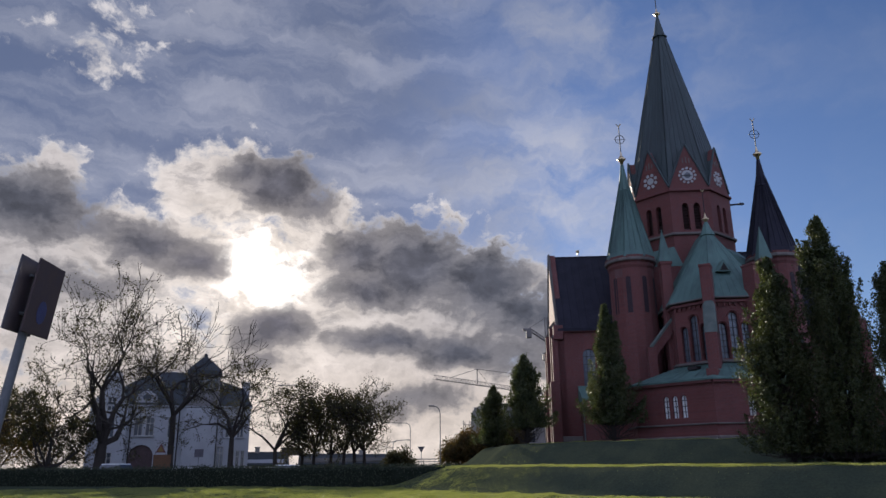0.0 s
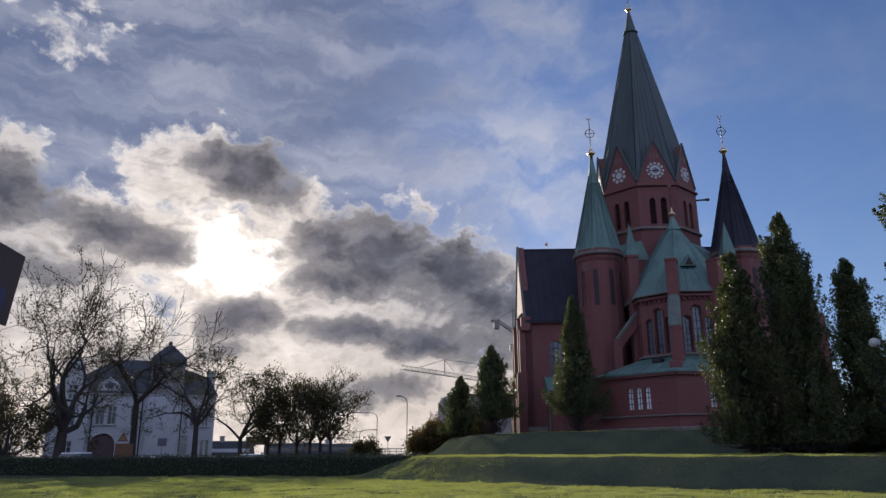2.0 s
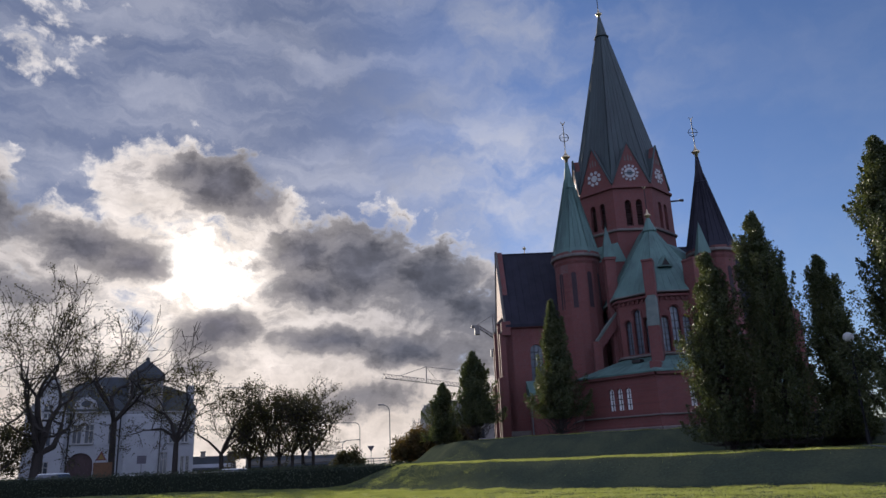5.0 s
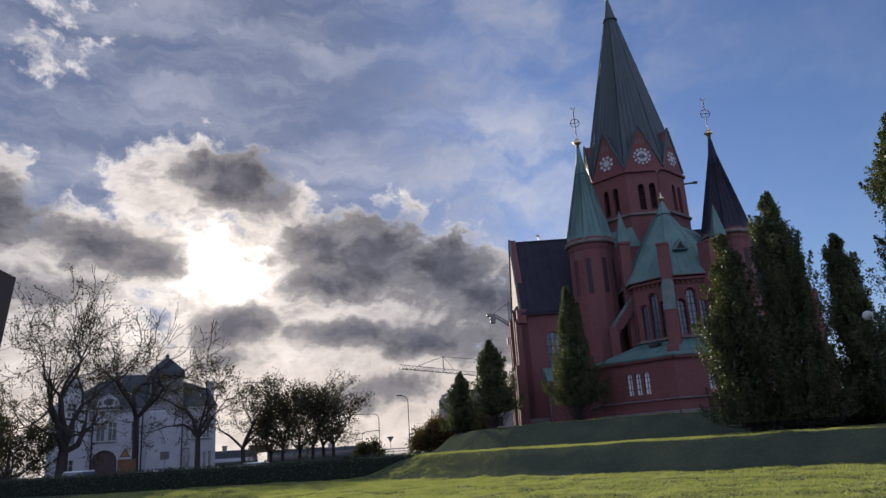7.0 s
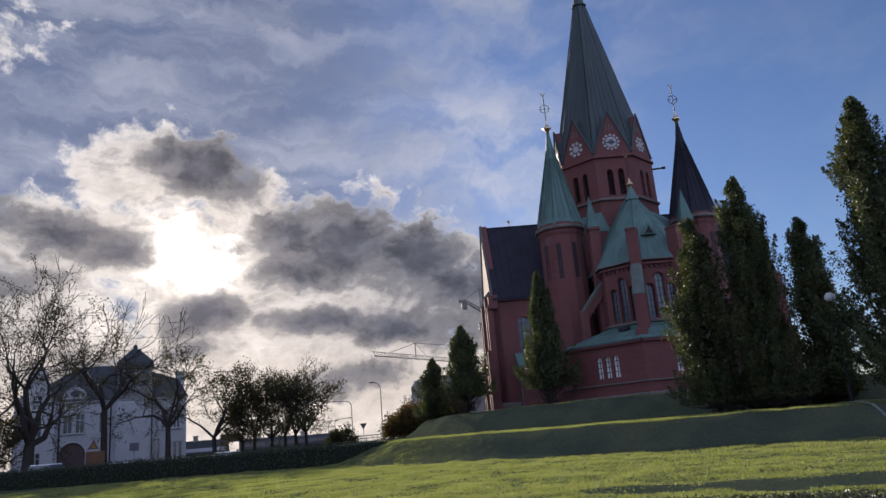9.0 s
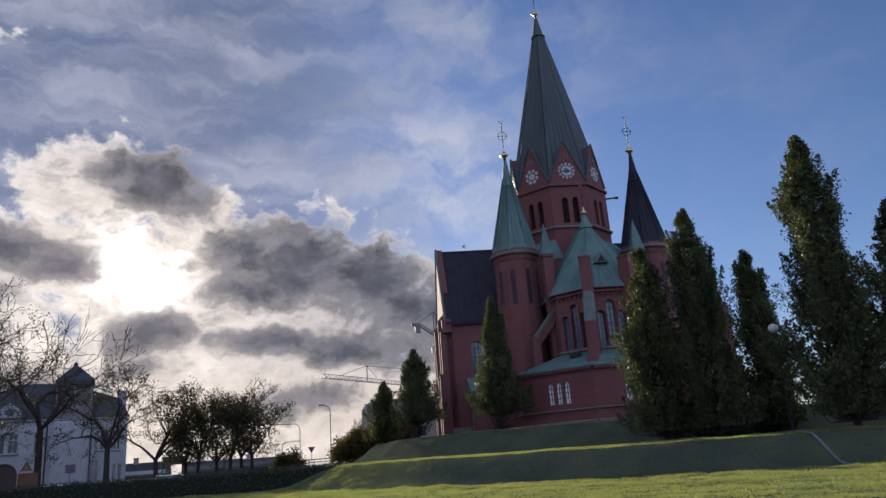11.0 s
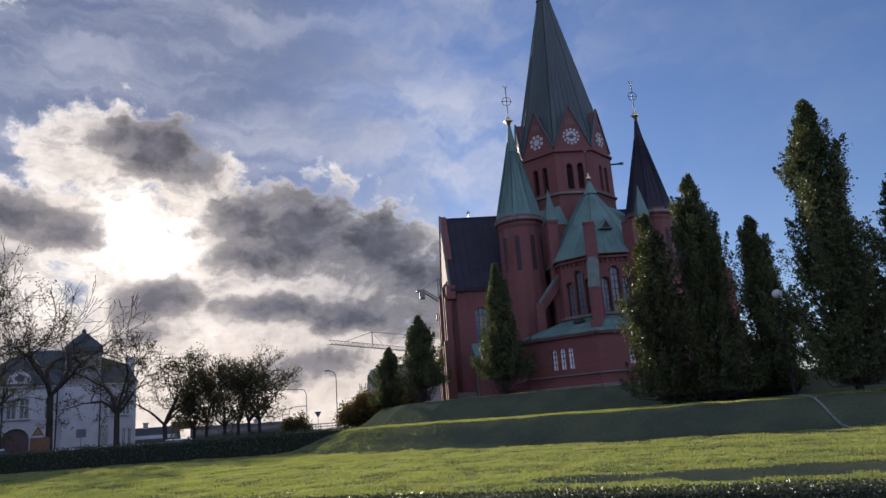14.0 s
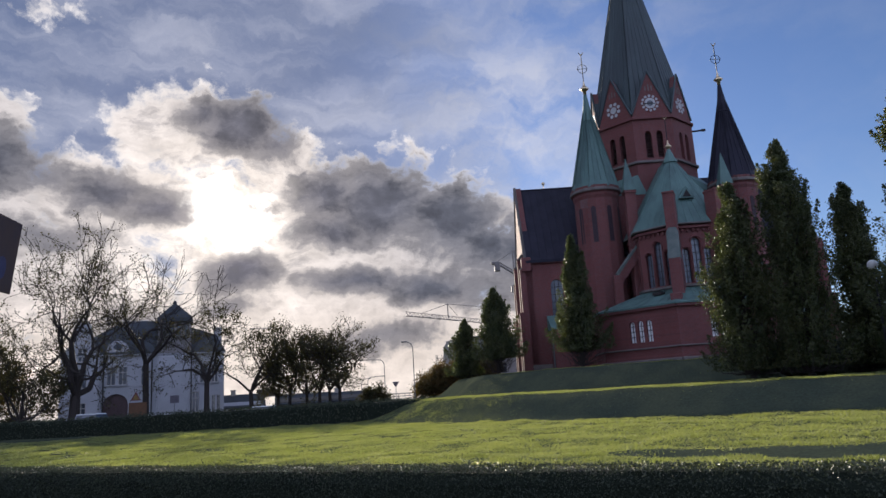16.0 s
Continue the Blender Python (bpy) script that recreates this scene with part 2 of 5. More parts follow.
MOSSY = material("mossy_stone", (0.13, 0.15, 0.14), 0.9, other=(0.075, 0.105, 0.10), scale=1.5, grain=12, amount=0.8)
# render darker than the house walls: the turret's shade is put into its colour
TURRETWALL = material("shade_toned_render", (0.22, 0.21, 0.21), 0.9, other=(0.14, 0.13, 0.13), scale=0.7, grain=16, amount=0.7)
# lightened grey: distance haze is put into the wall colour
GREYWALL = material("haze_pale_render", (0.31, 0.30, 0.29), 0.9, other=(0.15, 0.15, 0.14), scale=0.4, grain=10, amount=0.7)
OLDWALL = material("old_grey_wall", (0.11, 0.10, 0.09), 0.9, other=(0.06, 0.06, 0.045), scale=0.4, grain=10, amount=0.8)
CONCRETE = material("concrete", (0.32, 0.31, 0.30), 0.9, scale=0.6, grain=15)
ASPHALT = material("asphalt", (0.05, 0.05, 0.052), 0.9, scale=0.5, grain=40)
STEEL = material("galvanised_steel", (0.17, 0.175, 0.19), 0.55, 0.4, scale=3, grain=30, bump=0.05)
CRANE = material("crane_paint", (0.2, 0.18, 0.17), 0.6, scale=2, grain=10, bump=0.0)
SIGNBACK = material("sign_back", (0.11, 0.10, 0.12), 0.55, 0.3, (0.07, 0.065, 0.08), scale=3, grain=40, bump=0.05)
ORANGE = material("orange_board", (0.12, 0.06, 0.03), 0.6)
YELLOW = material("yellow_board", (0.2, 0.13, 0.04), 0.6)
REDPAINT = material("red_paint", (0.5, 0.04, 0.03), 0.5)
BLUEPAINT = material("blue_paint", (0.06, 0.07, 0.18), 0.5)
WHITECAR = material("white_car_paint", (0.72, 0.73, 0.75), 0.25, scale=1, grain=60, amount=0.1, bump=0.0, spec=0.6, tone=0.05)
RUBBER = material("rubber", (0.02, 0.02, 0.02), 0.8)
GLOBE = material("opal_globe", (0.55, 0.55, 0.54), 0.3, scale=2, grain=20, amount=0.2, tone=0.06)
HORNBEAM = leaf_material("columnar_leaves", (0.034, 0.050, 0.026), (0.105, 0.108, 0.052), 0.32, 0.46)
AUTUMN = leaf_material("autumn_leaves", (0.050, 0.045, 0.020), (0.15, 0.085, 0.030), 0.3)
DULL = leaf_material("dull_leaves", (0.030, 0.034, 0.018), (0.085, 0.066, 0.032), 0.25)
HEDGELEAF = leaf_material("hedge_leaves", (0.034, 0.045, 0.034), (0.058, 0.066, 0.042), 0.1, 0.8)
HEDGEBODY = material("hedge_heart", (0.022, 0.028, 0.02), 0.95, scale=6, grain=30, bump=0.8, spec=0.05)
NEARLEAF = leaf_material("near_hedge_leaves", (0.034, 0.044, 0.032), (0.056, 0.064, 0.04), 0.12, 0.42)
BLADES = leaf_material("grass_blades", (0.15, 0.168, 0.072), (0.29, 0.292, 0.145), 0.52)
# dark tone puts the shade of the banks into the ground; blades brighten the flats
TURF = material("shade_toned_turf", (0.046, 0.057, 0.040), 1.0, other=(0.074, 0.082, 0.050), scale=0.35, amount=0.8, grain=9.0, bump=0.9, spec=0.0, tone=0.45)

# ---------------------------------------------------------------- mesh helpers


def thing(name, m, label, category, group="", kind=""):
    ob = new(name)
    ob.empty_display_size = 0.1
    ob.matrix_world = m
    return tagged(ob, label, category, group, kind)


def link_mesh(name, me, mat, parent=None, label=""):
    if mat and not me.materials:
        me.materials.append(mat)
    ob = new(name, me)
    ob.parent = parent
    if label:
        ob["label"] = label
    return ob


def part(name, bm, mat, parent, label="", smooth=False):
    bmesh.ops.recalc_face_normals(bm, faces=bm.faces)
    me = bpy.data.meshes.new(name)
    bm.to_mesh(me)
    bm.free()
    if smooth:
        me.shade_smooth()
    return link_mesh(name, me, mat, parent, label)


def cloud_mesh(name, verts, faces, mat, parent=None, label=""):
    me = bpy.data.meshes.new(name)
    me.from_pydata(verts, [], faces)
    me.update()
    return link_mesh(name, me, mat, parent, label)


def box(bm, x, y, z, sx, sy, sz, rz=0.0, m=None, bevel=0.0):
    """A block centred at x, y with its foot at z."""
    k = pose(x, y, z + sz / 2, 0, 0, rz) @ Matrix.Diagonal((sx, sy, sz, 1))
    r = bmesh.ops.create_cube(bm, size=1, matrix=(m or Matrix()) @ k)
    if bevel:
        es = {e for v in r["verts"] for e in v.link_edges}
        bmesh.ops.bevel(bm, geom=list(es), offset=bevel, segments=1, affect="EDGES")
    return bm


def loft(bm, rings, cap=True):
    """Skin of rings of equally many points; a ring of one point closes to a tip."""
    rows = [[bm.verts.new(p) for p in ring] for ring in rings]
    for a, b in zip(rows, rows[1:]):
        n = max(len(a), len(b))
        for i in range(n):
            j = (i + 1) % n
            if len(b) == 1:
                bm.faces.new((a[i], a[j], b[0]))
            elif len(a) == 1:
                bm.faces.new((a[0], b[j], b[i]))
            else:
                bm.faces.new((a[i], a[j], b[j], b[i]))
    if cap:
        for row in (rows[0], rows[-1]):
            if len(row) > 2:
                bm.faces.new(row)
    return bm


def ring(n, r, z, x=0.0, y=0.0, turn=0.0):
    return [(x + r * math.sin(radians(turn) + 2 * math.pi * i / n), y - r * math.cos(radians(turn) + 2 * math.pi * i / n), z) for i in range(n)]


def turned(bm, n, profile, x=0.0, y=0.0, turn=0.0):
    return loft(bm, [ring(n, r, z, x, y, turn) if r > 0 else [(x, y, z)] for r, z in profile])


def bar(bm, a, b, r, n=6):
    a, b = Vector(a), Vector(b)
    d = b - a
    m = Matrix.Translation((a + b) / 2) @ d.to_track_quat("Z", "Y").to_matrix().to_4x4()
    bmesh.ops.create_cone(bm, cap_ends=True, segments=n, radius1=r, radius2=r, depth=d.length, matrix=m)
    return bm


def ball(bm, x, y, z, r, u=12, v=8, sz=1.0):
    bmesh.ops.create_uvsphere(bm, u_segments=u, v_segments=v, radius=r, matrix=pose(x, y, z) @ Matrix.Diagonal((1, 1, sz, 1)))
    return bm


def lancet(s, z0, z1, w, pointed=False):
    """Outline of an arched opening, counter-clockwise."""
    h = w / 2
    rise = w * 0.8 if pointed else h
    pts = [(s - h, z0), (s + h, z0)]
    for i in range(9):
        a = math.pi * i / 8
        c, q = math.cos(a), math.sin(a)
        pts.append((s + h * c, z1 - rise + rise * (q ** (0.8 if pointed else 1.0))))
    return pts


def oval(s, z, r, n=16):
    return [(s + r * math.cos(2 * math.pi * i / n), z + r * math.sin(2 * math.pi * i / n)) for i in range(n)]


class Wall:
    """A wall from a to b (left to right seen from outside) with openings cut right through."""

    def __init__(self, a, b, outline, holes=(), thick=0.6):
        self.a, d = Vector((*a, 0)), Vector((*b, 0)) - Vector((*a, 0))
        self.length = d.length
        self.d = d.normalized()
        self.n = Vector((self.d.y, -self.d.x, 0))
        self.outline = outline
        self.holes, self.thick = holes, thick

    def at(self, s, z, out=0.0):
        return self.a + self.d * s + self.n * out + Vector((0, 0, z))

    def mesh(self, bm):
        edges = []
        for loop in (self.outline, *self.holes):
            vs = [bm.verts.new(self.at(s, z)) for s, z in loop]
            edges += [bm.edges.new((vs[i], vs[(i + 1) % len(vs)])) for i in range(len(vs))]
        r = bmesh.ops.triangle_fill(bm, edges=edges, use_beauty=True, use_dissolve=False, normal=self.n)
        faces = [f for f in r["geom"] if isinstance(f, bmesh.types.BMFace)]
        e = bmesh.ops.extrude_face_region(bm, geom=faces)
        bmesh.ops.translate(bm, verts=[v for v in e["geom"] if isinstance(v, bmesh.types.BMVert)], vec=-self.n * self.thick)
        return bm

    def matrix(self, s, z, out=0.0):
        """Local frame on the wall: x along it, y into it, z up."""
        p = self.at(s, z, out)
        return Matrix(((self.d.x, -self.n.x, 0, p.x), (self.d.y, -self.n.y, 0, p.y), (0, 0, 1, p.z), (0, 0, 0, 1)))


def rect(s0, s1, z0, z1):
    return [(s0, z0), (s1, z0), (s1, z1), (s0, z1)]


def window_in(wall, s, z0, z1, w, parent, name="window", glass=None, bars=2, rows=4, deep=0.3, frame_mat=None, pointed=False):
    """Glass with its bars, set back in an opening."""
    bm = bmesh.new()
    pts = [wall.at(a, b, -deep) for a, b in lancet(s, z0, z1, w + 0.06, pointed)]
    vs = [bm.verts.new(p) for p in pts]
    f = bm.faces.new(vs)
    e = bmesh.ops.extrude_face_region(bm, geom=[f])
    bmesh.ops.translate(bm, verts=[v for v in e["geom"] if isinstance(v, bmesh.types.BMVert)], vec=-wall.n * 0.03)
    win = part(name, bm, glass or GLASS, parent)
    m = wall.matrix(s, z0, -deep + 0.05)
    for i in range(1, bars):
        part("glazing_bar", box(bmesh.new(), -w / 2 + w * i / bars, 0, 0, 0.05, 0.05, z1 - z0 - 0.05, m=m), frame_mat or IRON, win)
    for i in range(1, rows):
        part("glazing_bar", box(bmesh.new(), 0, 0, (z1 - z0) * i / rows, w, 0.04, 0.05, m=m), frame_mat or IRON, win)
    return win

# ---------------------------------------------------------------- ground


def away(px, py, line):
    """Distance of points from a line of corners, positive on its left side going along it."""
    best = np.full(px.shape, 1e9)
    side = np.zeros(px.shape)
    for (ax, ay), (bx, by) in zip(line, line[1:]):
        dx, dy = bx - ax, by - ay
        k = np.clip(((px - ax) * dx + (py - ay) * dy) / (dx * dx + dy * dy), 0, 1)
        d = np.hypot(px - ax - k * dx, py - ay - k * dy)
        s = np.sign(dx * (py - ay) - dy * (px - ax))
        closer = d < best - 1e-9
        best, side = np.where(closer, d, best), np.where(closer, s, side)
    return best * side


TOE_1 = [(-16, 120), (-12, 80), (-9.6, 64), (-8.2, 55), (-5.6, 49), (-1.0, 44), (5.0, 38.6), (14.0, 32.5), (22.0, 29.5), (45.0, 24), (120, 10)]
TOE_2 = [(-4.0, 130), (-3.0, 78), (-0.8, 67), (3.0, 60.5), (9.0, 56.0), (17.0, 52.5), (26.0, 50.5), (50.0, 42), (130, 20)]
STEP = [(-120, 38), (-30, 24), (-6.0, 19.2), (8, 16.4), (20.0, 10.5), (60, -12)]


def smooth(x):
    x = np.clip(x, 0, 1)
    return x * x * (3 - 2 * x)


def ground_z(px, py):
    px, py = np.asarray(px, float), np.asarray(py, float)
    z = 1.45 * smooth(away(px, py, TOE_1) / np.where(px < 6, 3.4 + 0.25 * (6 - px), 3.4)) + 1.85 * smooth(away(px, py, TOE_2) / 3.4)
    z = z + 0.16 - 0.16 * smooth((px - 2.0) / 6.5) * (1 - smooth(away(px, py, STEP) / 0.8))
    z = z + 0.035 * np.sin(px * 0.7 + py * 0.31) * np.sin(py * 0.53 - px * 0.2) + 0.02 * np.sin(px * 2.1 + 1.7 * np.sin(py * 1.3))
    return z - 0.16


def gz(x, y):
    return float(ground_z(x, y))


def build_ground():
    fine_x = np.concatenate([np.arange(-60, -16, 1.6), np.arange(-16, 40, 0.55), np.arange(40, 90, 2.0)])
    fine_y = np.concatenate([np.arange(-40, 2, 3.0), np.arange(2, 72, 0.55), np.arange(72, 130, 2.5)])
    far = np.array([150, 220, 340, 600, 1100, 2000, 3600], float)
    xs = np.concatenate([-far[::-1], fine_x, far])
    ys = np.concatenate([-far[::-1], fine_y, far])
    gx, gy = np.meshgrid(xs, ys)
    z = ground_z(gx, gy)
    fade = smooth(1 - (np.hypot(gx - 10, gy - 40) - 110) / 80)
    z = z * fade - 0.1 * (1 - fade)
    nx, ny = len(xs), len(ys)
    verts = np.stack([gx, gy, z], -1).reshape(-1, 3).tolist()
    faces = [(j * nx + i, j * nx + i + 1, (j + 1) * nx + i + 1, (j + 1) * nx + i) for j in range(ny - 1) for i in range(nx - 1)]
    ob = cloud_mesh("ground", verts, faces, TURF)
    ob.data.shade_smooth()
    tagged(ob, "sunlit autumn lawn rising in two grass terraces", "lawn", kind="structure")


build_ground()

# ---------------------------------------------------------------- church
# local x across the church, y along its axis away from the apse, foot at the upper terrace
CHURCH = pose(23.13, 74.16, 0, 0, 0, -1.0)
church = thing("church", CHURCH, "red brick gothic revival church with green copper spires and clock tower", "church")
ZG = 3.2
TX, TY = 0.0, 6.6              # tower centre


def seams(parent, base, tip, n, r=0.05, top=0.97):
    """Standing seams from the foot of a roof face towards its tip."""
    (a, b) = (Vector(base[0]), Vector(base[1]))
    tip = Vector(tip)
    for i in range(n + 1):
        k = i / n
        foot = a.lerp(b, k)
        head = foot.lerp(tip, top if i in (0, n) else 0.35 + 0.55 * (1 - abs(2 * k - 1)))
        bm = bmesh.new()
        bar(bm, foot, head, r, 4)
        part("seam", bm, parent.data.materials[0], parent)


def finial(x, y, z, size, parent, ring_on=True):
    bm = bmesh.new()
    turned(bm, 10, [(0.16 * size, z - 0.5 * size), (0.2 * size, z), (0.34 * size, z + 0.12 * size), (0.5 * size, z + 0.3 * size), (0.3 * size, z + 0.45 * size), (0.12 * size, z + 0.75 * size), (0.05 * size, z + 1.2 * size), (0, z + 1.4 * size)], x, y)
    f = part("finial", bm, GOLD, parent, "gilded finial", True)
    bm = bmesh.new()
    bar(bm, (x, y, z + size), (x, y, z + 4.4 * size), 0.055 * size)
    if ring_on:
        for i in range(20):
            a, b = 2 * math.pi * i / 20, 2 * math.pi * (i + 1) / 20
            bar(bm, (x + 0.5 * size * math.cos(a), y, z + 2.7 * size + 0.5 * size * math.sin(a)), (x + 0.5 * size * math.cos(b), y, z + 2.7 * size + 0.5 * size * math.sin(b)), 0.035 * size, 4)
        bar(bm, (x - 0.6 * size, y, z + 2.7 * size), (x + 0.6 * size, y, z + 2.7 * size), 0.035 * size, 4)
    part("rod", bm, IRON, f, "iron rod with a ringed cross")
    bm = bmesh.new()
    for sx in (-1, 1):
        bar(bm, (x, y, z + 4.3 * size), (x + sx * 0.24 * size, y, z + 4.62 * size), 0.05 * size, 4)
    ball(bm, x, y, z + 4.35 * size, 0.1 * size, 8, 6)
    part("vane", bm, GOLD, f, "small gilded weather vane")


def build_tower():
    r, n = 5.7, 8
    cor = [Vector(p) for p in ring(8, r, 0, TX, TY, 22.5)]
    body = None
    for i in range(8):
        a, b = cor[i - 1], cor[i]
        # face centre runs from the apse side round
        w = Wall((a.x, a.y), (b.x, b.y), None, thick=0.7)
        L = w.length
        mid = L / 2
        bel = [(mid - 0.62, 25.9, 29.0, 0.72), (mid + 0.62, 25.9, 29.0, 0.72)]
        w.outline = [(0, 16), (L, 16), (L, 30.7), (L - 0.15, 31.0), (mid, 36.0), (0.15, 31.0), (0, 30.7)]
        w.holes = [lancet(s, z0, z1, ww, True) for s, z0, z1, ww in bel]
        bm = bmesh.new()
        w.mesh(bm)
        ob = part("tower_wall", bm, BRICK, church)
        for s, z0, z1, ww in bel:
            lv = bmesh.new()
            m = w.matrix(s, z0, -0.45)
            box(lv, 0, 0.12, 0, ww + 0.1, 0.05, z1 - z0, m=m)
            for k in range(9):
                box(lv, 0, 0, 0.1 + 0.33 * k, ww + 0.02, 0.2, 0.03, m=m @ pose(0, 0, 0, 0, 0, 0))
            part("belfry_louvre", lv, BELFRY, ob, "brown belfry louvres")
        # copings of the gable
        bm = bmesh.new()
        for s0, s1 in ((0.0, mid), (L, mid)):
            bar(bm, w.at(s0, 31.0, 0.03), w.at(s1, 36.15, 0.03), 0.12, 5)
        part("gable_coping", bm, DARKCOPPER, ob)
        # blind slots in the gable
        bm = bmesh.new()
        for k in (-0.35, 0, 0.35):
            box(bm, k, -0.02, 33.75, 0.13, 0.05, 0.75 if k == 0 else 0.55, m=w.matrix(mid, 0))
        part("gable_slot", bm, STONE, ob)
        # ledges
        bm = bmesh.new()
        box(bm, 0, -0.1, 30.35, L + 0.15, 0.3, 0.28, m=w.matrix(mid, 0), bevel=0.04)
        part("string_course", bm, BRICK, ob)
        bm = bmesh.new()
        box(bm, 0, -0.1, 25.3, L + 0.15, 0.32, 0.28, m=w.matrix(mid, 0), bevel=0.05)
        part("string_course", bm, STONE, ob)
        # faces of the compass carry clocks, the others a rose of discs
        zc = 32.25
        clock = i % 2 == 0
        m = w.matrix(mid, zc, 0.02)
        q = m @ pose(0, 0, 0, 90)
        if clock:
            bm = bmesh.new()
            bmesh.ops.create_cone(bm, cap_ends=True, segments=28, radius1=0.62, radius2=0.62, depth=0.08, matrix=q)
            dial = part("clock_dial", bm, DIAL, ob, "white clock dial with dark hands")
            for k in range(12):
                a = 2 * math.pi * k / 12
                bm = bmesh.new()
                bmesh.ops.create_cone(bm, cap_ends=True, segments=10, radius1=0.15, radius2=0.15, depth=0.1, matrix=m @ pose(0.86 * math.sin(a), 0, 0.86 * math.cos(a), 90))
                part("hour_disc", bm, DIAL, dial)
            bm = bmesh.new()
            box(bm, -0.35, -0.08, -0.09, 0.9, 0.04, 0.09, m=m)
            box(bm, 0.22, -0.09, -0.02, 0.62, 0.04, 0.08, m=m @ pose(0, 0, 0, 0, 14, 0))
            part("clock_hand", bm, IRON, dial)
            bm = bmesh.new()
            bmesh.ops.create_cone(bm, cap_ends=True, segments=24, radius1=0.34, radius2=0.34, depth=0.1, matrix=q)
            part("dial_centre", bm, PANE, dial)
        else:
            for k in range(8):
                a = 2 * math.pi * (k + 0.5) / 8
                bm = bmesh.new()
                bmesh.ops.create_cone(bm, cap_ends=True, segments=12, radius1=0.2, radius2=0.2, depth=0.1, matrix=m @ pose(0.72 * math.sin(a), 0, 0.72 * math.cos(a), 90))
                part("rose_disc", bm, DIAL, ob)
            bm = bmesh.new()
            bmesh.ops.create_cone(bm, cap_ends=True, segments=14, radius1=0.4, radius2=0.4, depth=0.1, matrix=q)
            part("rose_disc", bm, DIAL, ob)
    # spire
    bm = bmesh.new()
    turned(bm, 8, [(5.6, 30.9), (5.55, 32.2), (0.78, 53.1), (0.95, 53.15), (0.95, 53.3), (0.74, 53.4), (0.16, 56.3)], TX, TY, 22.5)
    spire = part("spire", bm, DARKCOPPER, church, "tall dark copper octagonal spire")
    for i in range(8):
        a, b = cor[i - 1], cor[i]
        k = 5.5 / r
        c = Vector((TX, TY, 0))
        p0, p1 = c + (a - c) * k, c + (b - c) * k
        seams(spire, ((p0.x, p0.y, 32.3), (p1.x, p1.y, 32.3)), (TX, TY, 56.3), 6, 0.085, 0.86)
        # little roof behind each gable
        w = Wall((a.x, a.y), (b.x, b.y), None)
        bm = bmesh.new()
        L = w.length
        front = [w.at(0.1, 31.0, -0.1), w.at(L - 0.1, 31.0, -0.1), w.at(L / 2, 35.95, -0.1)]
        back = c + (w.at(L / 2, 35.95) - Vector((0, 0, 35.95)) - c) * 0.55 + Vector((0, 0, 35.95))
        v = [bm.verts.new(p) for p in front] + [bm.verts.new(back)]
        bm.faces.new((v[0], v[2], v[3])), bm.faces.new((v[1], v[3], v[2])), bm.faces.new((v[0], v[1], v[2])), bm.faces.new((v[0], v[3], v[1]))
        part("gable_roof", bm, DARKCOPPER, spire)
    # spout at the cornice
    bm = bmesh.new()
    e = Vector((1, -0.05, 0)).normalized()
    bar(bm, Vector((TX, TY, 30.3)) + e * 5.2, Vector((TX, TY, 30.4)) + e * 7.1, 0.11)
    box(bm, TX + e.x * 7.2, TY + e.y * 7.2, 30.27, 0.5, 0.22, 0.26)
    part("water_spout", bm, IRON, church, "dark metal water spout")
    finial(TX, TY, 56.5, 0.9, church, False)
    # square stage below, with copper weatherings at its corners
    bm = bmesh.new()
    box(bm, TX, TY, ZG, 11.4, 11.4, 18.5)
    part("tower_base", bm, BRICK, church)
    for sx in (-1, 1):
        for sy in (-1, 1):
            bm = bmesh.new()
            h = 5.75
            a = [bm.verts.new((TX + sx * u, TY + sy * v, z)) for u, v, z in ((h, h, 21.7), (1.6, h, 21.7), (h, 1.6, 21.7), (2.3, 5.4, 24.0), (5.4, 2.3, 24.0), (1.6, 3.0, 21.7), (3.0, 1.6, 21.7))]
            bmesh.ops.convex_hull(bm, input=a)
            part("weathering", bm, COPPER, church, "green copper weathering")


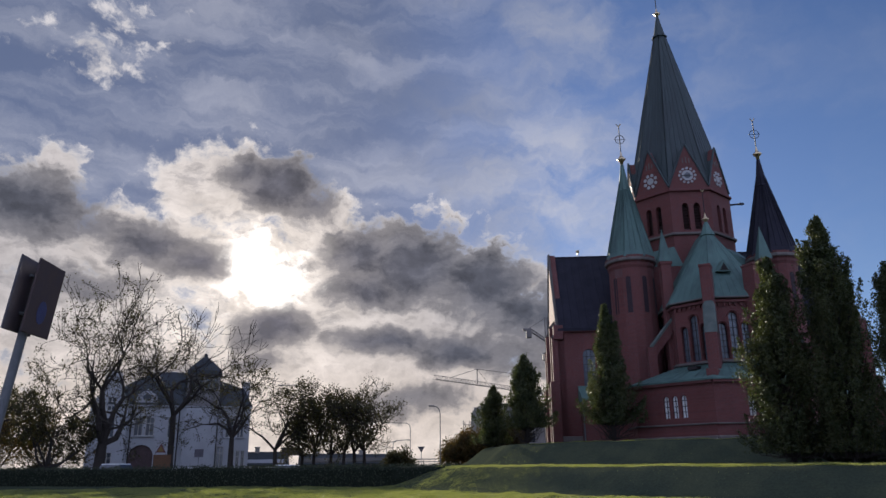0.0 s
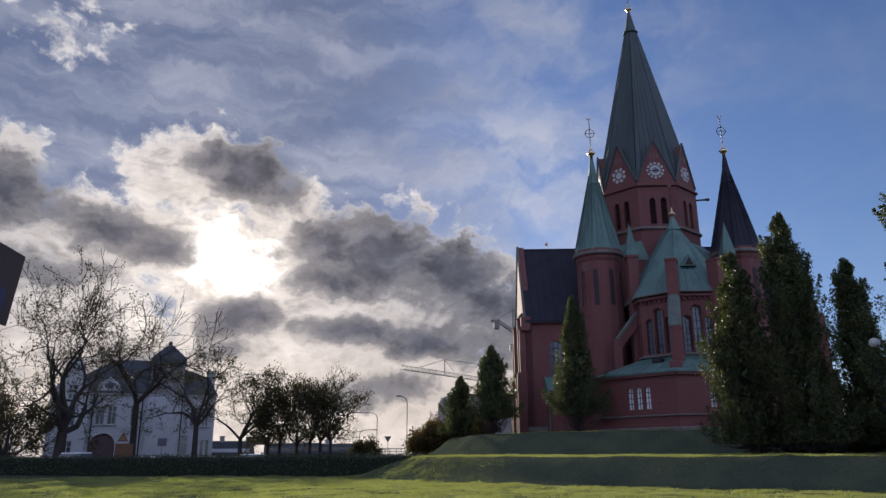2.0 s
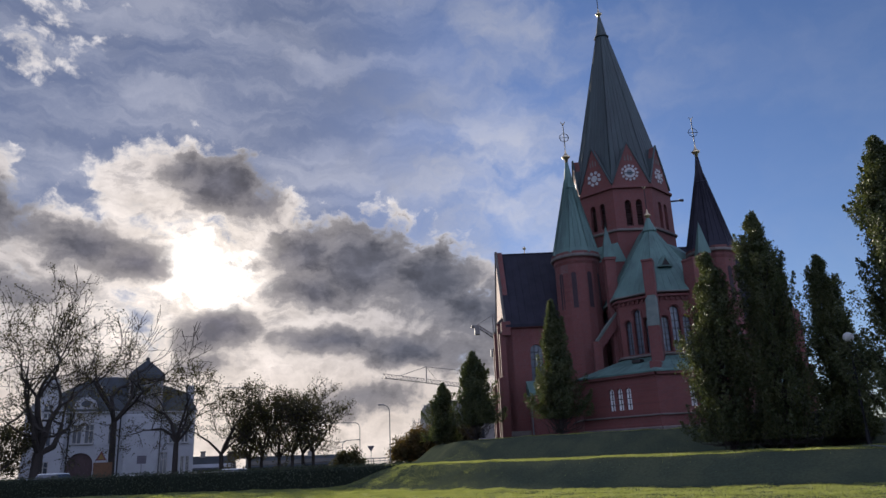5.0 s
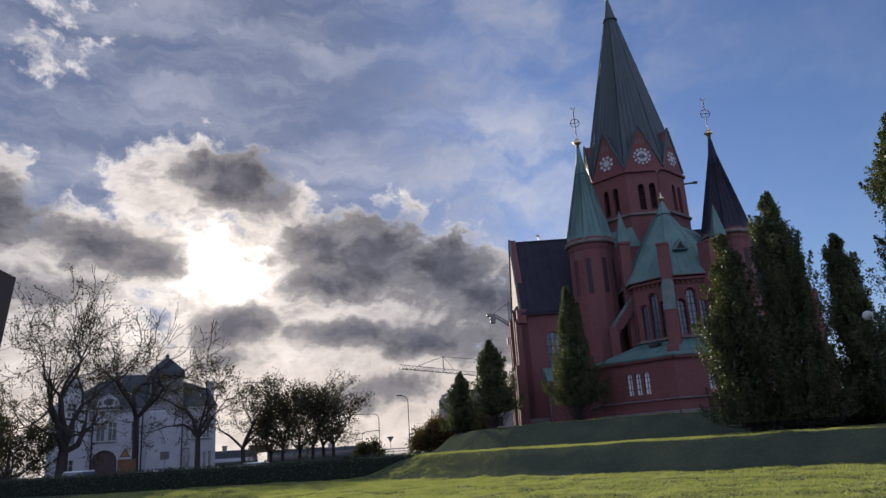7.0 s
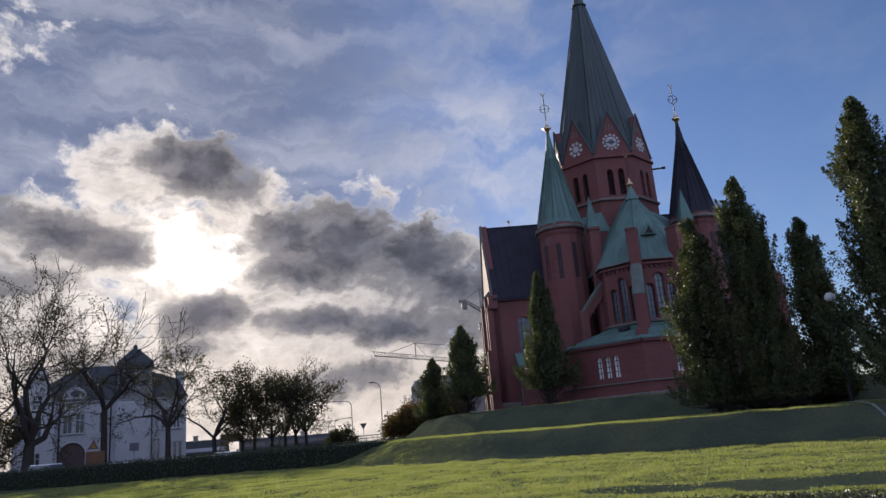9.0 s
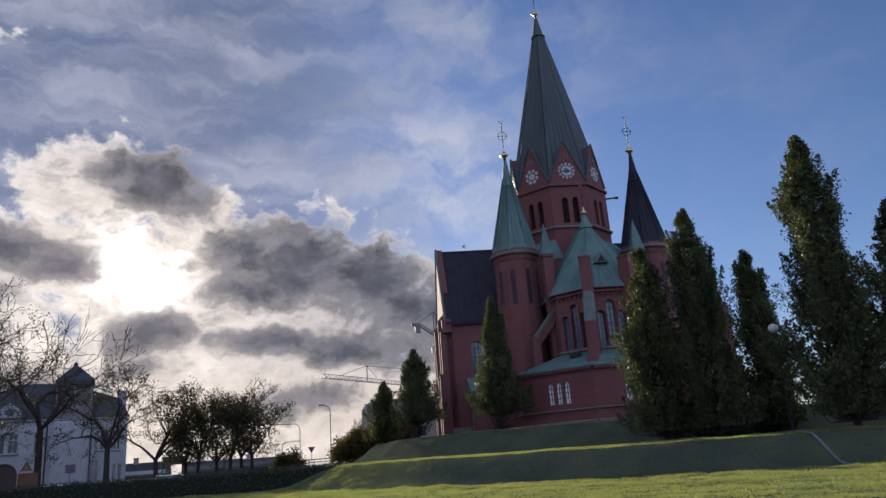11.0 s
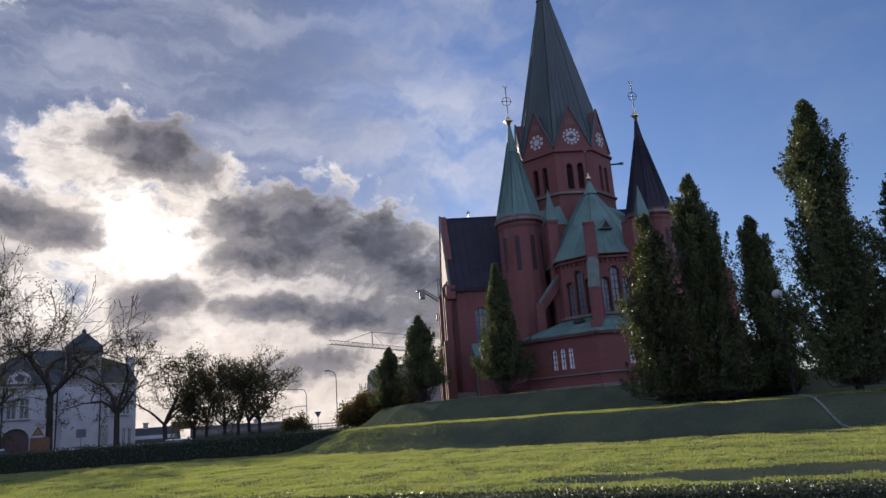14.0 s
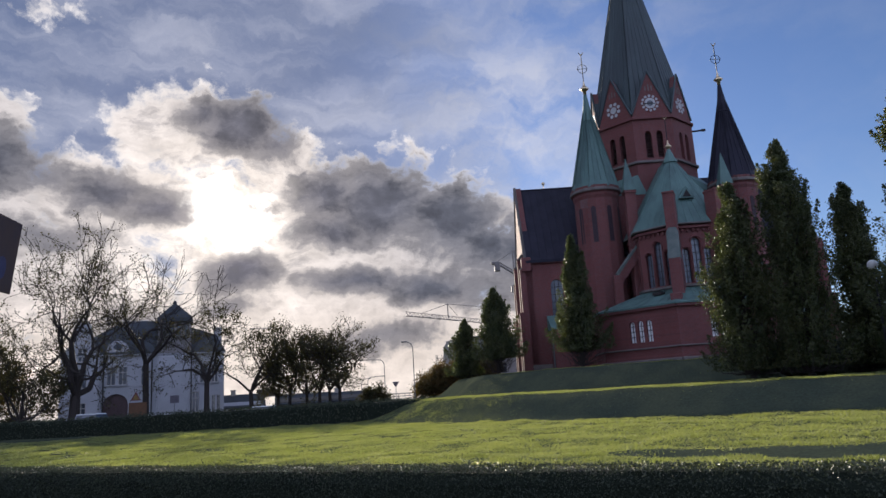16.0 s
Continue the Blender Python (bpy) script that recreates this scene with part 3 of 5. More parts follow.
def build_turret(sx):
    x, y = 7.34 * sx, 0.0
    bm = bmesh.new()
    turned(bm, 16, [(2.65, ZG - 0.4), (2.6, 8.5), (2.35, 9.0), (2.3, 20.9), (2.42, 21.2), (2.42, 21.45), (2.62, 21.7), (2.62, 22.2), (2.3, 22.25)], x, y, 11.25)
    t = part("turret", bm, BRICK, church)
    bm = bmesh.new()
    turned(bm, 16, [(2.66, 21.62), (2.7, 21.7), (2.7, 21.9), (2.64, 21.95)], x, y, 11.25)
    part("cornice", bm, STONE, t)
    dark = COPPER if sx < 0 else SLATE
    bm = bmesh.new()
    turned(bm, 8, [(2.66, 22.05), (2.45, 22.7), (0.62, 30.0), (0.75, 30.05), (0.6, 30.25), (0.12, 33.6)], x, y, 22.5)
    roof = part("spire", bm, dark, t, "green copper spire" if sx < 0 else "dark copper spire")
    c = ring(8, 2.44, 22.75, x, y, 22.5)
    for i in range(8):
        seams(roof, (c[i - 1], c[i]), (x, y, 33.0), 3, 0.055)
    finial(x, y, 33.6, 1.0, t)
    # slit windows
    for a in (-58, -20, 22, 60):
        d = Vector((math.sin(radians(a)), -math.cos(radians(a)), 0))
        m = Matrix.Translation(Vector((x, y, 0)) + d * 2.26) @ pose(0, 0, 0, 0, 0, a)
        bm = bmesh.new()
        pts = [(s, z) for s, z in lancet(0, 16.2, 20.0, 0.5)]
        vs = [bm.verts.new(m @ Vector((s, -0.0, z))) for s, z in pts]
        f = bm.faces.new(vs)
        e = bmesh.ops.extrude_face_region(bm, geom=[f])
        bmesh.ops.translate(bm, verts=[v for v in e["geom"] if isinstance(v, bmesh.types.BMVert)], vec=-d * -0.04)
        part("slit_window", bm, SLIT, t, "dim slit window")
    # pinnacle shaft beside it, with a raking buttress
    px, py = 4.55 * sx, -3.2
    if sx > 0:
        px = 5.2
    bm = bmesh.new()
    box(bm, px, py, 8, 1.05, 1.05, 13.0, bevel=0.04)
    box(bm, px, py, 20.7, 1.25, 1.25, 0.35, bevel=0.05)
    sh = part("pinnacle_shaft", bm, BRICK, church)
    bm = bmesh.new()
    loft(bm, [[(px - 0.66, py - 0.66, 21.0), (px + 0.66, py - 0.66, 21.0), (px + 0.66, py + 0.66, 21.0), (px - 0.66, py + 0.66, 21.0)], [(px, py, 24.6)]])
    part("pinnacle_cap", bm, COPPER, sh, "green copper pinnacle cap")
    a = Vector((px - 0.4 * sx, py - 0.4, 0))
    b = Vector((px + 2.3 * sx, py - 0.9, 0))
    d = (b - a).normalized()
    s = Vector((-d.y, d.x, 0)) * 0.3
    for nm, mt, lo, hi in (("raking_buttress", BRICK, None, 0.0), ("raking_coping", MOSSY, 0.0, 0.3)):
        bm = bmesh.new()
        k = 1.0 if lo is None else 1.2
        vs = []
        for p, z in ((a, 15.5), (b, 12.2)):
            zl = z - 1.2 if lo is None else z
            for q in (p - s * k, p + s * k):
                vs.append(bm.verts.new((q.x, q.y, zl)))
                vs.append(bm.verts.new((q.x, q.y, z + hi)))
        bmesh.ops.convex_hull(bm, input=vs)
        part(nm, bm, mt, sh)
    bm = bmesh.new()
    box(bm, b.x, b.y, 3.0, 0.85, 0.85, 9.25, bevel=0.04)
    part("buttress_pier", bm, BRICK, sh)


def build_transept(sx):
    """An arm of the cross with its gable; sx picks the side."""
    u0, u1, v0, v1 = 5.4, 15.4, 0.6, 12.6
    ze, zr = 15.5, 24.6
    vm = (v0 + v1) / 2
    X = (lambda u: u * sx)
    # long wall towards the apse
    a, b = ((X(u1), v0), (X(u0), v0)) if sx < 0 else ((X(u0), v0), (X(u1), v0))
    L = u1 - u0
    at_u = (lambda u: u1 - u if sx < 0 else u - u0)
    wins = [(at_u(12.25), 8.2, 13.0, 1.3), (at_u(9.6), 8.2, 13.0, 1.3)]
    w = Wall(a, b, rect(0, L, ZG - 0.5, ze), [lancet(*q) for q in wins], 0.7)
    bm = bmesh.new()
    w.mesh(bm)
    wall = part("transept_wall", bm, BRICK, church)
    for q in wins:
        window_in(w, *q, wall, bars=3, rows=6)
        bm = bmesh.new()
        box(bm, 0, -0.06, -0.25, q[3] + 0.4, 0.3, 0.22, m=w.matrix(q[0], q[1]), bevel=0.04)
        part("sill", bm, STONE, wall)
    # back wall
    bm = bmesh.new()
    box(bm, X((u0 + u1) / 2), v1, ZG - 0.5, L, 0.7, ze - ZG + 0.5)
    part("transept_wall", bm, BRICK, church)
    # gable end
    a, b = ((X(u1), v1), (X(u1), v0)) if sx < 0 else ((X(u1), v0), (X(u1), v1))
    W = v1 - v0
    tall = [(W / 2 - 2.2, 7.5, 15.0, 1.3), (W / 2, 7.5, 16.5, 1.3), (W / 2 + 2.2, 7.5, 15.0, 1.3)]
    g = Wall(a, b, [(0, ZG - 0.5), (W, ZG - 0.5), (W, ze), (W / 2, zr + 0.3), (0, ze)], [lancet(*q) for q in tall], 0.7)
    bm = bmesh.new()
    g.mesh(bm)
    gab = part("gable_wall", bm, BRICK, church)
    for q in tall:
        window_in(g, *q, gab, bars=3, rows=7)
    for s0 in (0.35, 3.0, W - 3.0, W - 0.35):
        top = ze - 1.2 if s0 in (0.35, W - 0.35) else 15.8
        bm = bmesh.new()
        box(bm, 0, -0.45, ZG - 0.5, 0.75, 1.0, 7.0, m=g.matrix(s0, 0), bevel=0.04)
        box(bm, 0, -0.28, ZG + 6.4, 0.7, 0.66, top - ZG - 6.4, m=g.matrix(s0, 0), bevel=0.04)
        p = part("gable_buttress", bm, BRICK, gab)
        bm = bmesh.new()
        m = g.matrix(s0, top)
        vs = [bm.verts.new(m @ Vector(q)) for q in ((-.4, -.66, 0), (.4, -.66, 0), (-.4, .05, 0), (.4, .05, 0), (-.4, .05, 0.8), (.4, .05, 0.8))]
        bmesh.ops.convex_hull(bm, input=vs)
        part("buttress_cap", bm, STONE, p)
    bm = bmesh.new()
    for s0 in (-0.25, W + 0.25):
        bar(bm, g.at(s0, ze - 0.15, 0.0), g.at(W / 2, zr + 0.35, 0.0), 0.15, 4)
    part("gable_coping", bm, STONE, gab)
    for s0 in (0.1, W - 0.1):
        bm = bmesh.new()
        box(bm, 0, 0.1, ze - 1.5, 0.9, 1.0, 1.5, m=g.matrix(s0, 0), bevel=0.06)
        part("kneeler", bm, BRICK, gab)
    # roof
    o = 0.35
    bm = bmesh.new()
    x0, x1 = X(0.5), X(u1 - 0.05)
    prof = [(v0 - o, ze - 0.35), (vm, zr), (v1 + o, ze - 0.35), (v1 + o, ze - 0.65), (vm, zr - 0.35), (v0 - o, ze - 0.65)]
    loft(bm, [[(x0, v, z) for v, z in prof], [(x1, v, z) for v, z in prof]])
    roof = part("transept_roof", bm, SLATE, church, "steep dark metal roof")
    bm = bmesh.new()
    bar(bm, (x0, vm, zr), (x1, vm, zr), 0.12)
    part("ridge_roll", bm, SLATE, roof)
    for i in range(1, 13):
        xx = X(u1 - 0.05 - 0.8 * i)
        bm = bmesh.new()
        bar(bm, (xx, v0 - o, ze - 0.33), (xx, vm, zr + 0.02), 0.03, 4)
        part("seam", bm, SLATE, roof)
    bm = bmesh.new()
    bar(bm, (X(12.0), vm, zr), (X(12.0), vm, zr + 0.5), 0.05)
    ball(bm, X(12.0), vm, zr + 0.7, 0.2, 8, 6)
    part("roof_knob", bm, GOLD, roof)
    bm = bmesh.new()
    box(bm, X((u0 + u1) / 2), v0 - 0.1, ze - 0.75, L, 0.35, 0.3, bevel=0.05)
    part("eaves_cornice", bm, BRICK, wall)
    bm = bmesh.new()
    box(bm, X((u0 + u1) / 2), v0 - 0.14, ZG - 0.5, L, 0.35, 1.5, bevel=0.05)
    part("plinth", bm, STONE, wall)
    # low lean-to in the corner
    lu0, lu1, lv = 9.2, 13.4, -2.3
    bm = bmesh.new()
    box(bm, X((lu0 + lu1) / 2), (v0 + lv) / 2, ZG - 0.5, lu1 - lu0, v0 - lv, 7.6 - ZG + 0.5, bevel=0.03)
    an = part("annex_wall", bm, BRICK, church)
    bm = bmesh.new()
    vs = [bm.verts.new((X(u), v, z)) for u in (lu0 - 0.2, lu1 + 0.2) for v, z in ((lv - 0.25, 7.5), (lv - 0.25, 7.7), (v0, 9.2), (v0, 7.5))]
    bmesh.ops.convex_hull(bm, input=vs)
    part("annex_roof", bm, COPPER, an, "green copper lean-to roof")
    bm = bmesh.new()
    bar(bm, (X(lu1 + 0.1), lv - 0.1, ZG - 0.3), (X(lu1 + 0.1), lv - 0.1, 7.4), 0.07)
    part("downpipe", bm, STEEL, an)


def build_choir():
    vc, R, ze, apex = -3.2, 4.95, 16.2, 24.6
    def vert(rad, k):
        a = radians(-112.5 + 45 * k)
        return Vector((rad * math.sin(a), vc - rad * math.cos(a), 0))
    # straight side walls of the choir and the polygon of the apse
    for k in range(5):
        a, b = vert(R, k), vert(R, k + 1)
        w = Wall((a.x, a.y), (b.x, b.y), None, thick=0.7)
        L = w.length
        m = L / 2
        wins = [(m - 1.02, 10.6, 13.9, 0.7), (m, 10.6, 14.9, 0.8), (m + 1.02, 10.6, 13.9, 0.7)]
        w.outline, w.holes = rect(0, L, ZG, ze), [lancet(*q) for q in wins]
        bm = bmesh.new()
        w.mesh(bm)
        wall = part("apse_wall", bm, BRICK, church)
        for q in wins:
            window_in(w, *q, wall, bars=2, rows=6, deep=0.35)
            bm = bmesh.new()
            arch = [Vector(w.at(s, z, 0.05)) for s, z in lancet(q[0], q[1], q[2] + 0.12, q[3] + 0.24)][1:]
            for p, r2 in zip(arch, arch[1:]):
                bar(bm, p, r2, 0.07, 4)
            part("hood_mould", bm, BRICK, wall)
        bm = bmesh.new()
        box(bm, 0, -0.1, 10.25, L, 0.3, 0.25, m=w.matrix(m, 0), bevel=0.05)
        part("sill", bm, STONE, wall)
        bm = bmesh.new()
        box(bm, 0, -0.14, ze - 0.45, L + 0.2, 0.4, 0.25, m=w.matrix(m, 0), bevel=0.05)
        for i in range(int(L / 0.5)):
            box(bm, -L / 2 + 0.25 + 0.5 * i, -0.08, ze - 0.75, 0.2, 0.22, 0.3, m=w.matrix(m, 0))
        part("corbel_cornice", bm, BRICK, wall)
        bm = bmesh.new()
        bar(bm, w.at(-0.15, ze + 0.02, 0.42), w.at(L + 0.15, ze + 0.02, 0.42), 0.1)
        part("gutter", bm, STONE, wall)
    # choir body back to the tower
    bm = bmesh.new()
    box(bm, 0, 0.4, ZG, 9.0, 7.2, ze - ZG)
    part("choir_wall", bm, BRICK, church)
    # roof: half pyramid, then a ridge
    bm = bmesh.new()
    eave = [vert(R + 0.55, k) + Vector((0, 0, ze)) for k in range(6)]
    tip, back = Vector((0, vc, apex)), Vector((0, 1.2, apex))
    pts = eave + [Vector((eave[-1].x, 1.2, ze)), back, Vector((eave[0].x, 1.2, ze))]
    vs = [bm.verts.new(p) for p in eave + [tip, back, Vector((eave[-1].x, 1.2, ze)), Vector((eave[0].x, 1.2, ze))]]
    bmesh.ops.convex_hull(bm, input=vs)
    roof = part("apse_roof", bm, COPPER, church, "green copper hipped apse roof")
    for k in range(5):
        seams(roof, (eave[k], eave[k + 1]), tip, 6, 0.03)
    bm = bmesh.new()
    turned(bm, 8, [(0.75, apex - 0.9), (0.4, apex), (0.16, apex + 0.6)], 0, vc, 22.5)
    part("roof_cap", bm, COPPER, roof)
    finial(0, vc, apex + 0.7, 0.75, roof, False)
    # small dormer on the front slope
    f0, f1 = eave[2], eave[3]
    mid = (f0 + f1) / 2
    c = mid.lerp(tip, 0.34)
    bm = bmesh.new()
    vs = [bm.verts.new(c + Vector(p)) for p in ((-0.75, -0.5, -0.1), (0.75, -0.5, -0.1), (0, -0.55, 1.1), (-0.75, 1.6, 0.2), (0.75, 1.6, 0.2), (0, 1.6, 1.1))]
    bmesh.ops.convex_hull(bm, input=vs)
    dm = part("dormer", bm, COPPER, roof)
    bm = bmesh.new()
    vs = [bm.verts.new(c + Vector(p)) for p in ((-0.4, -0.53, 0.02), (0.4, -0.53, 0.02), (0, -0.57, 0.75))]
    f = bm.faces.new(vs)
    e = bmesh.ops.extrude_face_region(bm, geom=[f])
    bmesh.ops.translate(bm, verts=[v for v in e["geom"] if isinstance(v, bmesh.types.BMVert)], vec=(0, -0.03, 0))
    part("dormer_opening", bm, LOUVRE, dm)
    # piers on the corners of the apse: brick head, weathered stone slope, outer buttress
    for k in (2, 3):
        d = vert(1, k) - Vector((0, vc, 0))
        ang = math.degrees(math.atan2(d.x, -d.y))
        m = Matrix.Translation((0, vc, 0)) @ pose(0, 0, 0, 0, 0, ang)
        bm = bmesh.new()
        box(bm, 0, -5.45, ZG, 1.0, 1.5, 19.2 - ZG, m=m, bevel=0.04)
        box(bm, 0, -5.45, 19.0, 1.1, 1.6, 0.25, m=m, bevel=0.04)
        pier = part("apse_pier", bm, BRICK, church)
        bm = bmesh.new()
        vs = [bm.verts.new(m @ Vector(q)) for q in ((-.3, -6.15, 15.9), (.3, -6.15, 15.9), (-.55, -6.25, 15.3), (.55, -6.25, 15.3), (-.55, -7.2, 12.7), (.55, -7.2, 12.7), (-.55, -6.15, 12.7), (.55, -6.15, 12.7))]
        bmesh.ops.convex_hull(bm, input=vs)
        part("pier_weathering", bm, MOSSY, pier, "weathered pale stone slope")
        bm = bmesh.new()
        box(bm, 0, -6.6, ZG, 1.05, 1.2, 12.7 - ZG, m=m, bevel=0.04)
        box(bm, 0, -8.6, 8.0, 0.95, 2.0, 1.25, m=m, bevel=0.04)
        part("outer_buttress", bm, BRICK, pier)
    # low ring round the apse
    R2, z2 = 10.1, 8.3
    for k in range(5):
        a, b = vert(R2, k), vert(R2, k + 1)
        w = Wall((a.x, a.y), (b.x, b.y), None, thick=0.6)
        L = w.length
        m = L / 2
        if k == 1:
            wins = [(m - 0.72 + s, 5.25, 7.15, 0.56) for s in (0, 0.86, 1.72)]
        else:
            wins = [(m - 0.86 + s, 5.25, 7.15, 0.56) for s in (0, 0.86, 1.72)]
        w.outline, w.holes = rect(0, L, ZG - 0.6, z2), [lancet(*q) for q in wins]
        bm = bmesh.new()
        w.mesh(bm)
        wall = part("ambulatory_wall", bm, BRICK, church)
        for q in wins:
            window_in(w, *q, wall, bars=2, rows=4, deep=0.22, glass=BRIGHTGLASS)
        bm = bmesh.new()
        box(bm, 0, -0.05, 4.6, L, 0.2, 0.14, m=w.matrix(m, 0), bevel=0.03)
        part("string_course", bm, STONE, wall)
        bm = bmesh.new()
        box(bm, 0, -0.08, ZG - 0.6, L, 0.3, 1.1, m=w.matrix(m, 0), bevel=0.05)
        part("plinth", bm, STONE, wall)
        bm = bmesh.new()
        box(bm, 0, -0.1, z2 - 0.3, L, 0.3, 0.25, m=w.matrix(m, 0), bevel=0.04)
        part("eaves_cornice", bm, BRICK, wall)
        a2, b2, c2, d2 = vert(R2 + 0.35, k), vert(R2 + 0.35, k + 1), vert(R - 0.1, k + 1), vert(R - 0.1, k)
        bm = bmesh.new()
        vs = [bm.verts.new((p.x, p.y, z)) for p, z in ((a2, z2 - 0.05), (b2, z2 - 0.05), (c2, 10.25), (d2, 10.25), (a2, z2 + 0.1), (b2, z2 + 0.1), (c2, 10.05), (d2, 10.05))]
        bmesh.ops.convex_hull(bm, input=vs)
        rf = part("ambulatory_roof", bm, COPPER, church, "green copper lean-to roof")
        for i in range(1, 9):
            bm = bmesh.new()
            p, q = a2.lerp(b2, i / 9), d2.lerp(c2, i / 9)
            bar(bm, (p.x, p.y, z2 + 0.12), (q.x, q.y, 10.27), 0.025, 4)
            part("seam", bm, COPPER, rf)
        if k == 1:
            bm = bmesh.new()
            p = a2.lerp(b2, 0.62).lerp(d2.lerp(c2, 0.62), 0.62)
            box(bm, p.x, p.y, 9.55, 0.9, 0.7, 0.3, rz=-45)
            part("roof_hatch", bm, LOUVRE, rf)


# near-white base colour stands for sky light showing in the panes
BRIGHTGLASS = material("sky_bright_leaded_glass", (0.82, 0.83, 0.85), 0.15, 0.0, (0.6, 0.62, 0.64), scale=3, grain=12, bump=0.2, spec=0.9)
build_tower()
for side in (-1, 1):
    build_turret(side)
    build_transept(side)
build_choir()
# nave behind the tower
bm = bmesh.new()
box(bm, 0, 24, ZG - 0.5, 12, 24, 12.5)
part("nave_wall", bm, BRICK, church)
bm = bmesh.new()
loft(bm, [[(-6.4, y, 15.4), (6.4, y, 15.4), (0, y, 24.4)] for y in (12, 36)])
part("nave_roof", bm, SLATE, church)

# ---------------------------------------------------------------- trees


def leaf_cards(points, size, rng, lean=0.0):
    """Folded little leaves, one at each point: a list of corners and of faces."""
    n = len(points)
    a = rng.normal(size=(n, 3))
    a[:, 2] += lean
    a /= np.linalg.norm(a, axis=1)[:, None]
    b = np.cross(a, rng.normal(size=(n, 3)))
    b /= np.linalg.norm(b, axis=1)[:, None] + 1e-9
    c = np.cross(a, b)
    s = (size * rng.uniform(0.6, 1.35, n))[:, None]
    p = np.asarray(points)
    v = np.stack([p - a * s * 0.5, p + b * s * 0.3 + c * s * 0.08, p + a * s * 0.5, p - b * s * 0.3 + c * s * 0.08], 1).reshape(-1, 3)
    f = [(4 * i, 4 * i + 1, 4 * i + 2, 4 * i + 3) for i in range(n)]
    return v.tolist(), f


def tubes(segments, verts, faces):
    """Tapered tubes along (a, b, ra, rb, sides)."""
    for a, b, ra, rb, n in segments:
        d = (b - a).normalized()
        u = d.orthogonal().normalized()
        w = d.cross(u)
        k = len(verts)
        for p, r in ((a, ra), (b, rb)):
            for i in range(n):
                t = 2 * math.pi * i / n
                verts.append(p + (u * math.cos(t) + w * math.sin(t)) * r)
        for i in range(n):
            j = (i + 1) % n
            faces.append((k + i, k + j, k + n + j, k + n + i))


def column_tree(x, y, h, w, seed, label, sparse=1.0, group="columnar trees by the church", low=0.0, slim=0.45):
    """A tall narrow tree of steep upright plumes: bare foot, skirt curving outwards, ragged to a blunt point."""
    rng = np.random.default_rng(seed)
    z0 = gz(x, y)
    t = thing("columnar_tree", pose(x, y, z0 - 0.1, 0, 0, 0), label, "tree", group)
    segs = [(Vector((0, 0, 0)), Vector((0, 0, h * 0.5)), 0.2, 0.11, 7), (Vector((0, 0, h * 0.5)), Vector((0.1, 0, h * 0.93)), 0.11, 0.03, 5)]
    k0, foot = 0.2 + low, 0.03 + low

    # side leaders that stand out as shoulders
    spurs = [(b, rng.uniform(0.35, 0.9), rng.uniform(0.25, 0.5)) for b in rng.uniform(0, 2 * math.pi, 9)]

    def reach(k, a):
        """Half width of the crown at a height from 0 to 1 and a bearing."""
        lump = 1 + 0.20 * np.sin(k * 13 + 2 * a + seed) + 0.14 * np.sin(k * 29 + 3 * a + 2 * seed) + 0.10 * np.sin(k * 61 - a + 3 * seed)
        for b, top, far in spurs:
            turn = (a - b + math.pi) % (2 * math.pi) - math.pi
            lump = lump + far * np.exp(-(turn / 0.45) ** 2) * np.where(k < top, np.exp((k - top) / 0.16), 0.0)
        up = np.clip((k - k0) / (1 - k0), 0, 1)
        out = np.where(k < k0, 0.22 + 0.78 * np.sin(np.clip((k - foot) / (k0 - foot), 0, 1) * math.pi / 2) ** 0.8, np.maximum(1 - up, 0.004) ** slim * np.minimum(1, np.maximum(1 - k, 0.002) / 0.16) ** 0.45)
        return lump * out * w / 2

    # upright plumes all over the crown, each a tapering spray of leaves round a steep bough
    count = int(8.5 * w * h ** 0.75 * sparse)
    k = foot + (0.985 - foot) * (np.arange(count) + rng.random(count)) / count
    a = rng.uniform(0, 2 * np.pi, count)
    r = reach(k, a) * rng.choice((0.5, 0.75, 0.95, 1.25), count, p=(0.16, 0.3, 0.36, 0.18))
    long = rng.uniform(0.9, 2.1, count) * (0.5 + 0.07 * h) * (0.55 + 0.45 * np.minimum(1, (1 - k) * 3))
    fat = rng.uniform(0.2, 0.5, count) * (0.35 + 0.14 * w) * (0.6 + 0.4 * np.minimum(1, (1 - k) * 3))
    pts = []
    for i in range(count):
        n = int(rng.uniform(140, 300))
        s = rng.random(n) ** 0.8
        rad = r[i] * (0.45 + 0.55 * s ** 0.6)
        zz = k[i] * h - long[i] * (1 - s)
        wide = fat[i] * np.sin(np.pi * np.clip(0.12 + 0.86 * s ** 1.3, 0, 1)) ** 0.8 + 0.03
        o = rng.normal(size=(n, 3)) * (wide * 0.55)[:, None]
        c, q = math.cos(a[i]), math.sin(a[i])
        pts.append(np.stack([rad * c, rad * q, zz], 1) + o)
        base, mid, tip = (Vector((r[i] * m * c, r[i] * m * q, max(0.4, k[i] * h - long[i] * (1 - v)))) for m, v in ((0.1, -0.5), (0.6, 0.15), (0.95, 0.85)))
        segs += [(base, mid, 0.04, 0.026, 4), (mid, tip, 0.026, 0.008, 3)]
    pts = np.concatenate(pts)
    v, f = [], []
    tubes(segs, v, f)
    cloud_mesh("trunk", v, f, BARK, t)
    pts = pts[(pts[:, 2] > 0.3 + foot * h) & (pts[:, 2] < h + 0.15)]
    v, f = leaf_cards(pts, 0.15, rng, 0.5)
    # larger leaves close the heart of the crown
    inner = int(150 * w * h ** 0.5)
    kk = foot + 0.02 + (0.82 - foot) * rng.random(inner) ** 1.2
    aa = rng.uniform(0, 2 * np.pi, inner)
